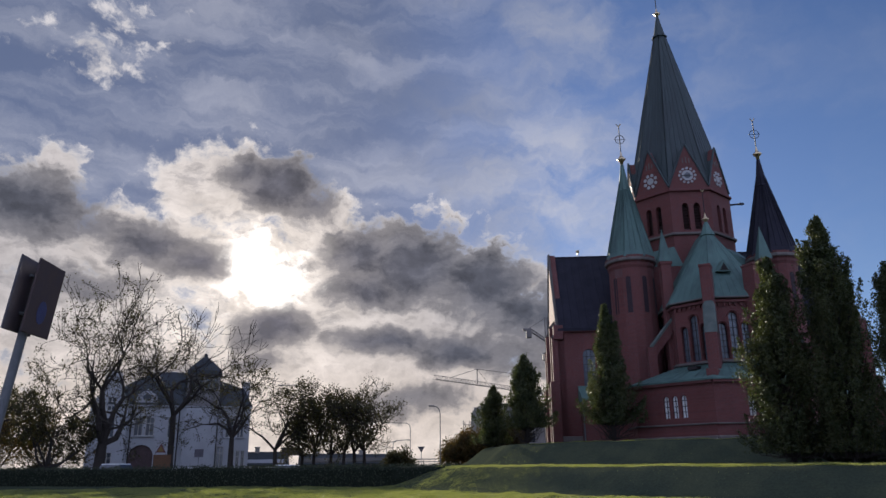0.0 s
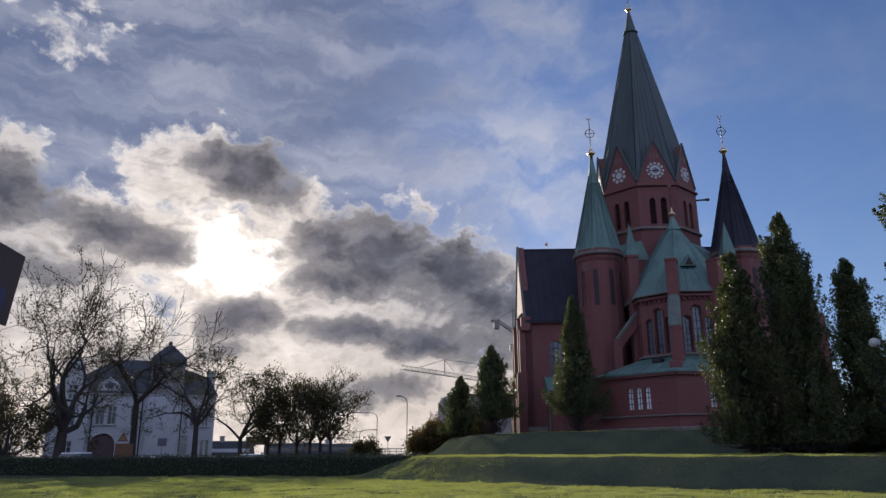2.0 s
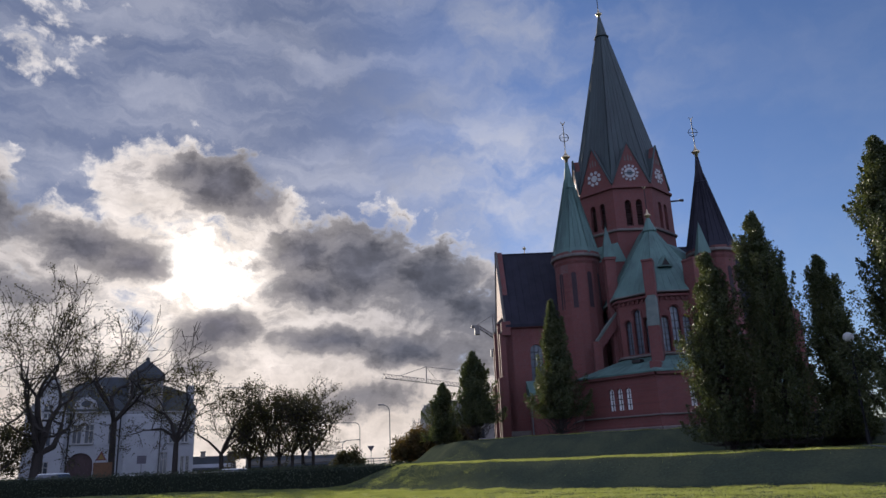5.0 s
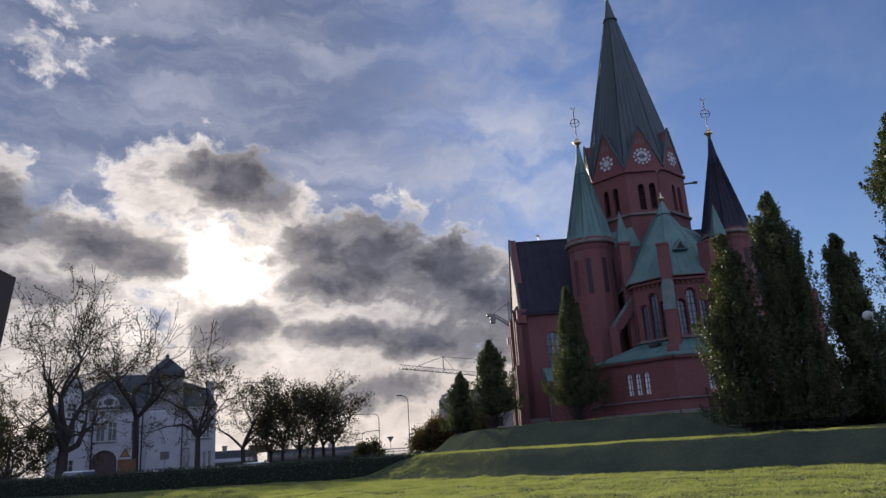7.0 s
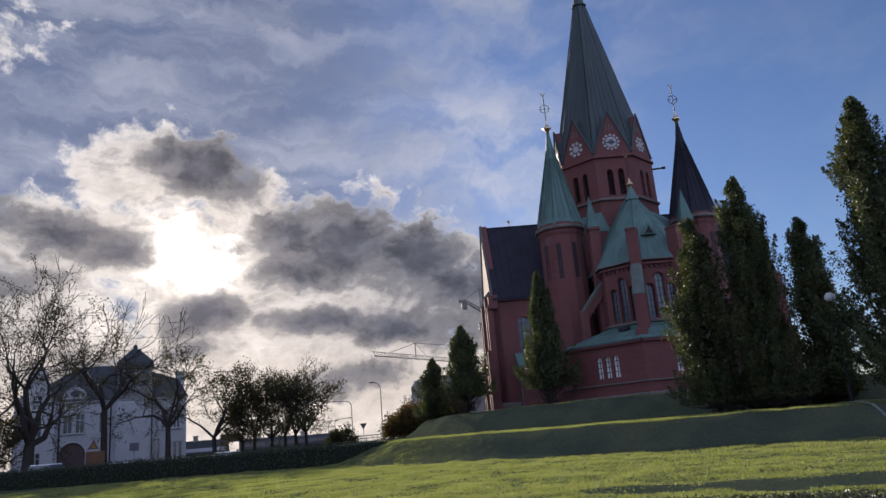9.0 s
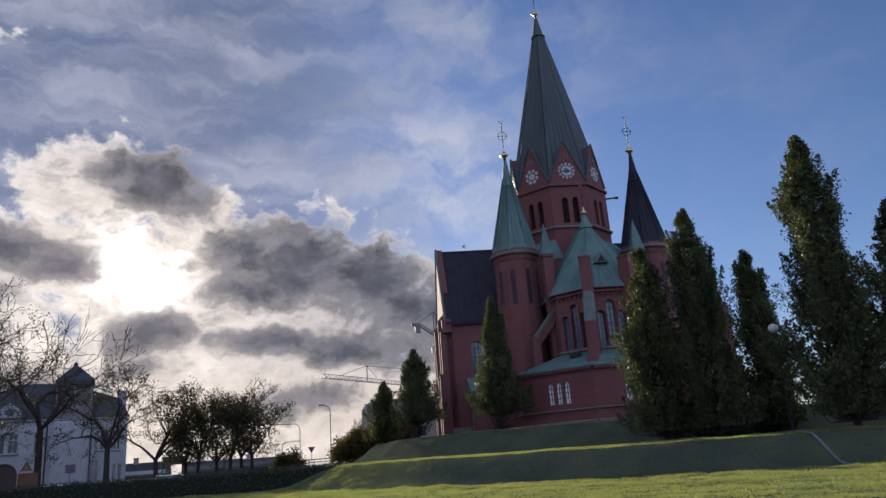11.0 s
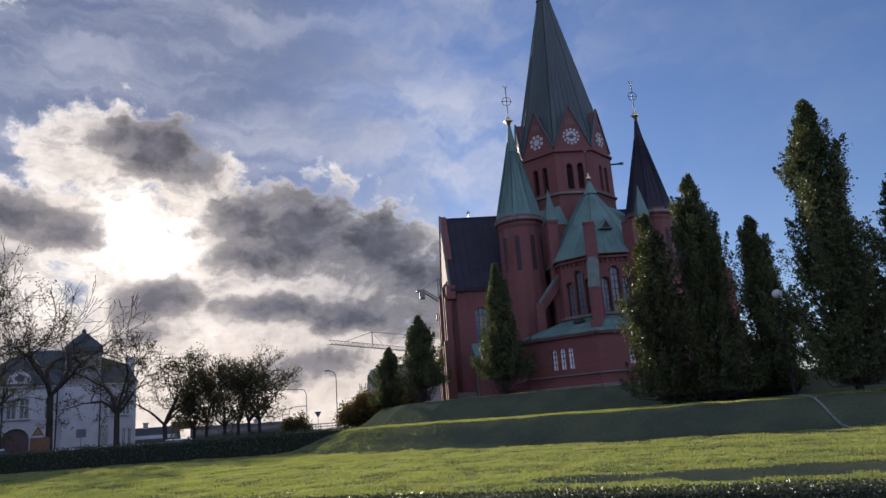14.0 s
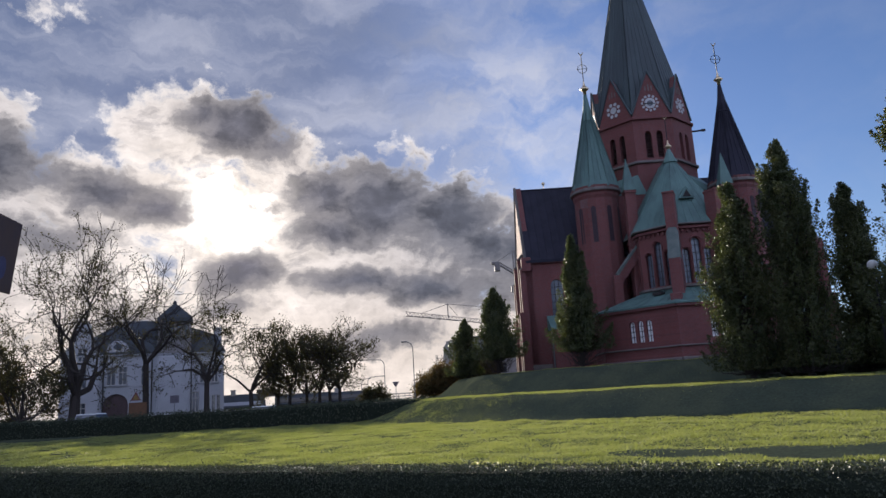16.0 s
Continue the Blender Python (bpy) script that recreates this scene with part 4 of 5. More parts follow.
    rr = reach(kk, aa) * 0.66 * rng.random(inner) ** 0.5
    v2, f2 = leaf_cards(np.stack([rr * np.cos(aa), rr * np.sin(aa), kk * h], 1), 0.34, rng, 0.4)
    m = len(v)
    cloud_mesh("crown", v + v2, f + [tuple(m + i for i in q) for q in f2], HORNBEAM, t)
    return t


def grow(rng, p, d, length, radius, depth, segs, ends, spread=0.55, droop=0.0, wig=0.23):
    """Limbs that fork and thin out; the fine ends are gathered for leaves."""
    n = 3 if depth > 1 else 2
    sides = 7 if depth >= 5 else 5 if depth >= 3 else 3
    for i in range(n):
        d = (d + Vector(rng.normal(size=3)) * wig + Vector((0, 0, 0.08 - droop))).normalized()
        q = p + d * (length / n)
        r2 = radius * (0.88 if i < n - 1 else 0.8)
        segs.append((p, q, radius, r2, sides))
        p, radius = q, r2
        if depth <= 2:
            ends.append(np.array(p))
        if depth >= 2 and i < n - 1 and rng.random() < 0.55:
            side = (d + Vector(rng.normal(size=3)) * spread * 1.5).normalized()
            grow(rng, p, side, length * 0.55, radius * 0.5, depth - 2 if depth > 2 else 0, segs, ends, spread, droop, wig)
    if depth > 0:
        for k in range(2 if rng.random() < 0.7 else 3):
            nd = (d + Vector(rng.normal(size=3)) * spread).normalized()
            grow(rng, p, nd, length * rng.uniform(0.62, 0.85), radius * rng.uniform(0.58, 0.75), depth - 1, segs, ends, spread, droop, wig)


def open_tree(x, y, h, seed, label, leaves=0.5, width=1.0, mat=None, depth=6, group="street trees beyond the hedge", trunk=0.26, size=0.26, boll=0.24, droop=0.0, per=5, z=None):
    """A broad tree with bare, forking limbs and what is left of its leaves."""
    rng = np.random.default_rng(seed)
    t = thing("tree", pose(x, y, (gz(x, y) if z is None else z) - 0.05), label, "tree", group)
    segs, ends = [], []
    base = Vector((0, 0, 0))
    fork = Vector((rng.uniform(-0.2, 0.2), 0, h * boll))
    segs.append((base, fork * 0.5, trunk * 1.25, trunk, 8))
    segs.append((fork * 0.5, fork, trunk, trunk * 0.9, 8))
    for k in range(4):
        a = 2 * math.pi * (k + rng.uniform(-0.3, 0.3)) / 4
        up = rng.uniform(0.9, 1.6) / width
        d = Vector((math.cos(a), math.sin(a), up)).normalized()
        grow(rng, fork, d, h * 0.3, trunk * 0.6, depth - 2, segs, ends, 0.5, droop)
    grow(rng, fork, Vector((0, 0, 1)), h * 0.34, trunk * 0.75, depth - 2, segs, ends, 0.45, droop)
    top = max(s[1].z for s in segs)
    k = h / top
    v, f = [], []
    tubes([(a * k, b * k, max(ra, 0.03), max(rb, 0.022), n) for a, b, ra, rb, n in segs], v, f)
    cloud_mesh("trunk", v, f, BARK, t)
    ends = np.array(ends) * k
    if leaves:
        # leaves hang on in clumps
        clump = np.sin(ends @ (1.9, 0.7, 1.3) + seed) * np.sin(ends @ (-0.6, 1.8, 1.6) + 2 * seed) + 0.5 * np.sin(ends @ (0.9, -1.2, 2.6))
        keep = ends[rng.random(len(ends)) < leaves * np.where(clump > -0.05, 1.35, 0.4)]
        pts = np.concatenate([keep + rng.normal(size=keep.shape) * 0.28 for _ in range(per)])
        pts = pts[pts[:, 2] > 0.4]
        v, f = leaf_cards(pts, size, rng)
        cloud_mesh("crown", v, f, mat or DULL, t)
    return t


def bush(x, y, w, h, seed, label, mat, group="", z=None, count=3500, size=0.28):
    rng = np.random.default_rng(seed)
    t = thing("bush", pose(x, y, (gz(x, y) if z is None else z) - 0.05), label, "bush", group)
    segs = []
    pts = []
    for i in range(22):
        a, k = rng.uniform(0, 2 * math.pi), rng.uniform(0.2, 1) ** 0.6
        e = Vector((math.cos(a) * k * w / 2, math.sin(a) * k * w / 2, h * (0.35 + 0.6 * (1 - k * k) * rng.uniform(0.7, 1.1) + 0.1 * rng.random())))
        segs.append((Vector((0.1 * math.cos(a), 0.1 * math.sin(a), 0)), e, 0.06, 0.02, 4))
        o = rng.normal(size=(count // 22, 3)) * (w * 0.11, w * 0.11, h * 0.13)
        pts.append(np.array(e) + o)
        pts.append(np.array(e) * (1, 1, 0.5) + o[: count // 44])
    v, f = [], []
    tubes(segs, v, f)
    cloud_mesh("stem", v, f, BARK, t)
    pts = np.concatenate(pts)
    pts = pts[pts[:, 2] > 0.1]
    v, f = leaf_cards(pts, size, rng)
    cloud_mesh("leaves", v, f, mat, t)
    return t


DARK_COLUMN = "dark green columnar tree in full leaf on the grass terrace"
column_tree(11.1, 65.0, 12.6, 4.0, 11, "slim columnar tree close before the brick church", low=0.08, slim=0.75)
column_tree(3.95, 71.9, 9.0, 4.7, 12, "small columnar tree on the grass knoll", 0.75, low=0.13, slim=0.6)
column_tree(0.9, 79.0, 6.7, 3.8, 13, "small dark columnar tree behind the knoll", 0.9, slim=0.5)
column_tree(18.2, 45.3, 13.0, 4.2, 14, DARK_COLUMN)
column_tree(20.9, 43.6, 15.2, 4.2, 15, DARK_COLUMN)
column_tree(27.0, 47.9, 13.2, 4.0, 16, DARK_COLUMN)
column_tree(23.9, 34.8, 16.2, 4.5, 17, "tallest columnar tree, yellowing leaves, on the grass terrace", 1.1, slim=0.48)
column_tree(28.3, 34.6, 12.3, 4.3, 18, DARK_COLUMN)
column_tree(31.5, 31.5, 9.4, 5.0, 19, DARK_COLUMN)
column_tree(33.5, 41.0, 10.5, 5.0, 20, DARK_COLUMN)

open_tree(-37.7, 70.6, 21.6, 31, "large half-bare autumn tree with a forked trunk", 0.5, 1.0, DULL, 7, trunk=0.52, size=0.2, per=9)
open_tree(-33.8, 78.0, 18.8, 32, "bare tree with upright branches before the white house", 0.02, 0.6, DULL, 6, trunk=0.34, boll=0.42, per=2)
open_tree(-28.0, 80.2, 13.8, 33, "half-bare autumn tree before the white house", 0.6, 0.9, DULL, 6, trunk=0.3, boll=0.44, per=12, size=0.2)
open_tree(-24.2, 84.6, 11.8, 34, "half-bare autumn tree beside the street", 0.65, 0.8, DULL, 6, trunk=0.26, boll=0.33, per=12, size=0.19)
for i, (x, y, h, lv) in enumerate([(-22.3, 89, 9.6, .8), (-20.7, 88, 11.0, 1.), (-18.7, 88.5, 10.4, 1.), (-17.1, 88.5, 10.8, 1.), (-16.0, 90, 11.4, .9), (-14.7, 89, 12.0, .3)]):
    open_tree(x, y, h, 40 + i, "leafy tree in a row along the street" if lv > .5 else "thin-leaved tree at the end of the row", lv, 0.95, DULL, 6, trunk=0.2, boll=0.36, size=0.2, per=10)
open_tree(-51.6, 72.6, 13.0, 50, "spreading tree with brown leaves beyond the hedge", 0.75, 1.4, DULL, 6, trunk=0.3, per=9, size=0.22)
for i, (x, y, h) in enumerate([(-52, 76, 9.5), (-57, 80, 9.0), (-47.5, 79, 8.0), (-62, 74, 10)]):
    open_tree(x, y, h, 55 + i, "small brown-leaved tree in the garden of the white house", 0.8, 1.2, AUTUMN, 6, trunk=0.16, size=0.22, boll=0.15, per=8)
open_tree(-42.4, 69.4, 9.0, 51, "broad low tree full of brown leaves beside the white house", 0.95, 1.5, DULL, 6, trunk=0.24, boll=0.2, per=17, size=0.22)
bush(-11.0, 94.5, 3.4, 3.1, 61, "rounded dark bush beside the bridge", DULL)
bush(-3.6, 99, 4.6, 3.2, 62, "autumn-brown bush beside the grey building", AUTUMN, count=5000)
bush(-1.6, 97, 4.2, 3.5, 63, "tall autumn-brown bush beside the grey building", AUTUMN, count=5000)
bush(2.2, 93, 5.0, 3.0, 64, "dark bush behind the grass knoll", DULL, count=4500)
bush(27.5, 50.5, 5.0, 2.4, 65, "low dark bush under the columnar trees", HEDGELEAF)
bush(22.5, 49.0, 5.0, 2.6, 66, "low dark bush under the columnar trees", HEDGELEAF)
bush(32.0, 38.0, 5.0, 2.6, 67, "low dark bush under the columnar trees", HEDGELEAF)


def hedge(line, width, h, seed, label, count, size, base=None, mat=None, uneven=0.04, shell=0.1):
    """A clipped hedge along a line: a rough solid heart and leaves all over it."""
    rng = np.random.default_rng(seed)
    t = thing("hedge", Matrix(), label, "hedge")
    v, f, pts = [], [], []
    for (ax, ay), (bx, by) in zip(line, line[1:]):
        L = math.hypot(bx - ax, by - ay)
        ax, ay, bx, by = ax - (bx - ax) / L * 0.5, ay - (by - ay) / L * 0.5, bx + (bx - ax) / L * 0.5, by + (by - ay) / L * 0.5
        L += 1.0
        d, nrm = ((bx - ax) / L, (by - ay) / L), (-(by - ay) / L, (bx - ax) / L)
        steps = max(2, int(L / 0.5))
        prof = [(-0.5, -0.2), (-0.5, 0.55), (-0.46, 0.9), (-0.3, 1.0), (0.3, 1.0), (0.46, 0.9), (0.5, 0.55), (0.5, -0.2)]
        k0 = len(v)
        for i in range(steps + 1):
            s = L * i / steps
            for q, z in prof:
                jit = rng.uniform(-uneven, uneven)
                px, py = ax + d[0] * s + nrm[0] * (q * (width - 1.8 * shell) + jit), ay + d[1] * s + nrm[1] * (q * (width - 1.8 * shell) + jit)
                zb = gz(px, py) if base is None else base
                v.append((px, py, zb + z * (h - shell) + (jit if z > 0 else 0)))
        m = len(prof)
        f += [(k0 + i * m + j, k0 + (i + 1) * m + j, k0 + (i + 1) * m + j + 1, k0 + i * m + j + 1) for i in range(steps) for j in range(m - 1)]
        n = int(count * L)
        s = rng.uniform(0, L, n)
        u = rng.uniform(0, 2 * h + width, n)
        q = np.where(u < h, -0.5, np.where(u < h + width, (u - h) / width - 0.5, 0.5)) * width
        z = np.where(u < h, u, np.where(u < h + width, h, 2 * h + width - u))
        px = ax + d[0] * s + nrm[0] * q + rng.normal(size=n) * size * 0.6
        py = ay + d[1] * s + nrm[1] * q + rng.normal(size=n) * size * 0.6
        zb = ground_z(px, py) if base is None else base
        pts.append(np.stack([px, py, zb + z + rng.normal(size=n) * size * 0.55], 1))
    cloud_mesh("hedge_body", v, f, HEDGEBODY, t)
    lv, lf = leaf_cards(np.concatenate(pts), size, rng)
    cloud_mesh("hedge_leaves", lv, lf, mat or HEDGELEAF, t)


hedge([(-9.0, 11.45), (8.0, 2.08)], 0.46, 0.985, 71, "clipped dark hedge beside the pavement, glinting with dew", 9500, 0.021, 0.0, NEARLEAF, 0.012, 0.025)
hedge([(-75, 77.5), (-24, 61.8), (-8.0, 57.0), (-2.5, 56.5)], 1.4, 1.66, 72, "long clipped dark hedge along the street", 190, 0.16, -0.12)
hedge([(-17.0, 70.0), (-4.0, 79.0), (8.0, 89.0)], 1.3, 1.6, 73, "clipped dark hedge beside the bridge approach", 120, 0.18, -0.1)


def grass():
    """Blades on the near lawn, thinning out with distance and left off the shaded banks."""
    rng = np.random.default_rng(5)
    n = 1050000
    r = 12.5 + 51.5 * rng.random(n) ** 1.3
    r[:260000] = rng.uniform(38, 66, 260000)
    a = np.radians(rng.uniform(-36, 44, n))
    a[:150000] = np.radians(rng.uniform(-10, 5, 150000))
    x, y = r * np.sin(a), r * np.cos(a)
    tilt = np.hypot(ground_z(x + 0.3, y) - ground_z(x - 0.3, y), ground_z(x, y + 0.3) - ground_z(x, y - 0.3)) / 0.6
    # steep banks and the step stay bare to look shaded; sunlit left slopes keep blades
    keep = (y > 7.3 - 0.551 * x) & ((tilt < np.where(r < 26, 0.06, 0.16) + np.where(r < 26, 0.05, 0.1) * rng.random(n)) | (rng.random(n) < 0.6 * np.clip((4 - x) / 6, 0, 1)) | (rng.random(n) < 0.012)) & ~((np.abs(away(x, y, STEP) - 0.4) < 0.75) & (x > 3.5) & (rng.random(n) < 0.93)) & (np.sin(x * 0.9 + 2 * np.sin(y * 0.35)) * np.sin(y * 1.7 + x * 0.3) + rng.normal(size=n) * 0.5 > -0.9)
    x, y, r, tilt = x[keep], y[keep], r[keep], tilt[keep]
    n = len(x)
    z = ground_z(x, y)
    hgt = rng.uniform(0.022, 0.062, n) * (0.65 + 0.5 * (np.sin(x * 1.3) * np.sin(y * 0.9) > 0.1) + 0.9 * (np.sin(x * 3.1 + 2 * np.sin(y * 1.1)) * np.sin(y * 2.3 + 1.5 * np.sin(x * 0.8)) > 0.55)) * np.where(tilt > 0.17, 0.6, 0.92)
    t = rng.uniform(0, 2 * np.pi, n)
    wd = (0.006 + 0.0005 * r) * np.where(tilt > 0.17, 0.5, 1.0)
    dx, dy = np.cos(t) * wd, np.sin(t) * wd
    lx, ly = rng.normal(size=n) * 0.045, rng.normal(size=n) * 0.045
    v = np.stack([np.stack([x - dx, y - dy, z - 0.01], 1), np.stack([x + dx, y + dy, z - 0.01], 1), np.stack([x + lx, y + ly, z + hgt], 1)], 1).reshape(-1, 3)
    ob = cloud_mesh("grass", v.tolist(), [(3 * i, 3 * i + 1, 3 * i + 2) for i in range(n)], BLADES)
    tagged(ob, "short sunlit lawn grass, yellowish green", "grass", kind="stuff")


grass()

# ---------------------------------------------------------------- white house across the street
HOUSE = pose(-53.1, 94.3, -0.1, 0, 0, 23.3) @ Matrix.Diagonal((1.06, 1, 1, 1))
house = thing("house", HOUSE, "white rendered villa with stepped gable, dark roofs and a corner turret", "house")


def square_window(wall, s, z0, z1, w, parent):
    bm = bmesh.new()
    m = wall.matrix(s, z0, -0.2)
    box(bm, 0, 0, 0, w + 0.04, 0.04, z1 - z0 + 0.04, m=m)
    win = part("window", bm, PANE, parent)
    bm = bmesh.new()
    m = wall.matrix(s, z0, -0.14)
    for q in (-w / 2 + 0.05, 0, w / 2 - 0.05):
        box(bm, q, 0, 0, 0.09, 0.08, z1 - z0, m=m)
    for q in (0, (z1 - z0) * 0.66, z1 - z0 - 0.08):
        box(bm, 0, 0, q, w, 0.08, 0.08, m=m)
    part("window_frame", bm, FRAME, win)
    bm = bmesh.new()
    box(bm, 0, -0.1, -0.12, w + 0.25, 0.25, 0.1, m=wall.matrix(s, z0), bevel=0.02)
    part("sill", bm, PLASTER, win)


FRAME = material("window_frame_paint", (0.35, 0.34, 0.32), 0.6, scale=3, grain=30)


def build_house():
    rects = [(6.4, 5.75, 8.2, 1.05), (7.75, 5.75, 8.2, 1.05), (10.4, 5.6, 8.1, 1.0), (17.6, 5.6, 8.1, 1.0), (19.0, 5.6, 8.1, 0.9), (12.0, 3.2, 5.6, 0.5), (16.6, 1.6, 4.4, 0.9), (18.2, 1.4, 3.8, 0.45), (18.85, 1.4, 3.8, 0.45), (19.5, 1.4, 3.8, 0.45)]
    w = Wall((0.6, 0), (20.2, 0), None, thick=0.5)
    w.outline = rect(0, 19.6, 0, 9.9)
    w.holes = [rect(s - 0.6 - q / 2, s - 0.6 + q / 2, a, b) for s, a, b, q in rects] + [lancet(6.4, 0.05, 4.6, 2.9)]
    bm = bmesh.new()
    w.mesh(bm)
    wall = part("front_wall", bm, PLASTER, house)
    for s, a, b, q in rects:
        square_window(w, s - 0.6, a, b, q, wall)
    bm = bmesh.new()
    vs = [bm.verts.new(w.at(s, z, -0.3)) for s, z in lancet(6.4, 0.0, 4.6, 2.95)]
    bm.faces.new(vs)
    e = bmesh.ops.extrude_face_region(bm, geom=bm.faces[:])
    bmesh.ops.translate(bm, verts=[v for v in e["geom"] if isinstance(v, bmesh.types.BMVert)], vec=(0, 0.06, 0))
    gate = part("arched_gate", bm, GATE, wall, "dark arched carriage gate")
    bm = bmesh.new()
    for k in range(1, 6):
        box(bm, 0.6 + 5.0 + 0.48 * k, 0.26, 0.1, 0.06, 0.06, 3.2)
    part("gate_rib", bm, GATE, gate)
    bm = bmesh.new()
    box(bm, 10.4, 6.3, 0, 19.6, 11.5, 9.8)
    part("house_body", bm, PLASTER, house)
    bm = bmesh.new()
    box(bm, 10.4, -0.1, 9.6, 19.9, 0.5, 0.3, bevel=0.06)
    part("eaves_cornice", bm, PLASTER, house)
    # curved gable standing a little forward
    g = Wall((1.0, -0.35), (5.0, -0.35), None, thick=0.4)
    half = [(0, 0), (4.0, 0), (4.0, 10.2), (3.75, 10.5), (3.35, 10.9), (3.1, 11.6), (3.0, 12.3), (2.95, 13.4), (2.7, 13.9), (2.35, 14.2), (2.0, 14.3)]
    g.outline = half + [(4.0 - s, z) for s, z in reversed(half[2:-1])]
    wins = [(2.1, 1.4, 3.6, 1.1), (2.1, 5.5, 8.1, 1.1), (2.0, 9.0, 10.8, 0.95)]
    g.holes = [rect(s - q / 2, s + q / 2, a, b) for s, a, b, q in wins]
    bm = bmesh.new()
    g.mesh(bm)
    gw = part("gable_wall", bm, PLASTER, house)
    for q in wins:
        square_window(g, *q, gw)
    bm = bmesh.new()
    edge = [g.at(s, z + 0.05, 0.0) for s, z in g.outline[2:]]
    for a, b in zip(edge, edge[1:]):
        bar(bm, a, b, 0.16, 5)
    part("gable_coping", bm, CONCRETE, gw)
    # roofs
    bm = bmesh.new()
    vs = [bm.verts.new(p) for p in ((0.3, -0.4, 9.85), (20.4, -0.4, 9.85), (20.4, 12.3, 9.85), (0.3, 12.3, 9.85), (4.8, 1.2, 12.4), (19.3, 1.4, 12.4), (19.3, 10.6, 12.4), (4.8, 10.6, 12.4), (6.6, 2.6, 14.1), (7.8, 3.6, 14.8), (13.2, 3.6, 14.8), (17.5, 4.5, 13.4), (17.5, 7.5, 13.4), (13.2, 8.5, 14.8), (7.8, 8.5, 14.8))]
    bmesh.ops.convex_hull(bm, input=vs)
    part("roof", bm, HOUSEROOF, house, "dark mansard roof")
    bm = bmesh.new()
    vs = [bm.verts.new((x, y, z)) for y in (-0.2, 3.0) for x, z in ((5.6, 9.9), (8.6, 9.9), (8.2, 11.2), (7.1, 12.0), (6.0, 11.2))]
    bmesh.ops.convex_hull(bm, input=vs)
    dm = part("dormer", bm, PLASTER, house)
    bm = bmesh.new()
    bmesh.ops.create_cone(bm, cap_ends=True, segments=20, radius1=0.55, radius2=0.55, depth=0.1, matrix=pose(7.1, -0.23, 10.85, 90) @ Matrix.Diagonal((1, 0.75, 1, 1)))
    part("oval_window", bm, PANE, dm)
    # turret
    bm = bmesh.new()
    box(bm, 13.9, 1.4, 0, 4.2, 3.6, 9.6, bevel=0.25)
    part("turret_foot", bm, PLASTER, house)
    bm = bmesh.new()
    box(bm, 13.9, 1.4, 9.65, 4.2, 3.6, 2.35, bevel=0.2)
    tw = part("turret_wall", bm, TURRETWALL, house, "grey turret wall, toned darker for shade")
    bm = bmesh.new()
    box(bm, 13.9, 1.4, 11.6, 4.3, 3.9, 0.3, bevel=0.1)
    box(bm, 13.9, 1.4, 14.0, 4.4, 4.0, 0.3, bevel=0.1)
    for k in range(5):
        box(bm, 12.0 + 0.95 * k, -0.35, 11.9, 0.3, 0.35, 2.1, bevel=0.03)
        box(bm, 12.0 + 0.95 * k, 3.1, 11.9, 0.3, 0.35, 2.1, bevel=0.03)
    box(bm, 13.9, 1.6, 11.9, 3.9, 2.8, 2.1)
    part("turret_arcade", bm, TURRETWALL, tw)
    bm = bmesh.new()
    for k in range(4):
        box(bm, 12.47 + 0.95 * k, 0.18, 12.1, 0.5, 0.06, 1.6)
    part("arcade_opening", bm, PANE, tw)
    bm = bmesh.new()
    def sq(h, z):
        return [(13.9 - h, 1.4 - h * 0.92, z), (13.9 + h, 1.4 - h * 0.92, z), (13.9 + h, 1.4 + h * 0.92, z), (13.9 - h, 1.4 + h * 0.92, z)]
    loft(bm, [sq(2.25, 14.1), sq(2.2, 14.75), sq(1.9, 15.1), sq(1.0, 16.1), sq(0.25, 16.85), sq(0.15, 16.95)])
    tr = part("turret_roof", bm, HOUSEROOF, house, "dark tent roof")
    bm = bmesh.new()
    ball(bm, 13.9, 1.4, 17.1, 0.28, 8, 6)
    part("roof_knob", bm, HOUSEROOF, tr)
    for x, y, z in ((19.6, 3.0, 13.6), (10.0, 5.0, 15.0)):
        bm = bmesh.new()
        box(bm, x, y, 10, 1.0, 0.9, z - 10, bevel=0.03)
        box(bm, x, y, z - 0.2, 1.2, 1.1, 0.2, bevel=0.03)
        part("chimney", bm, PLASTER, house)
    for s in (5.5, 11.2, 16.0):
        bm = bmesh.new()
        bar(bm, (s, -0.12, 0), (s, -0.12, 9.7), 0.09)
        part("downpipe", bm, IRON, wall)


build_house()


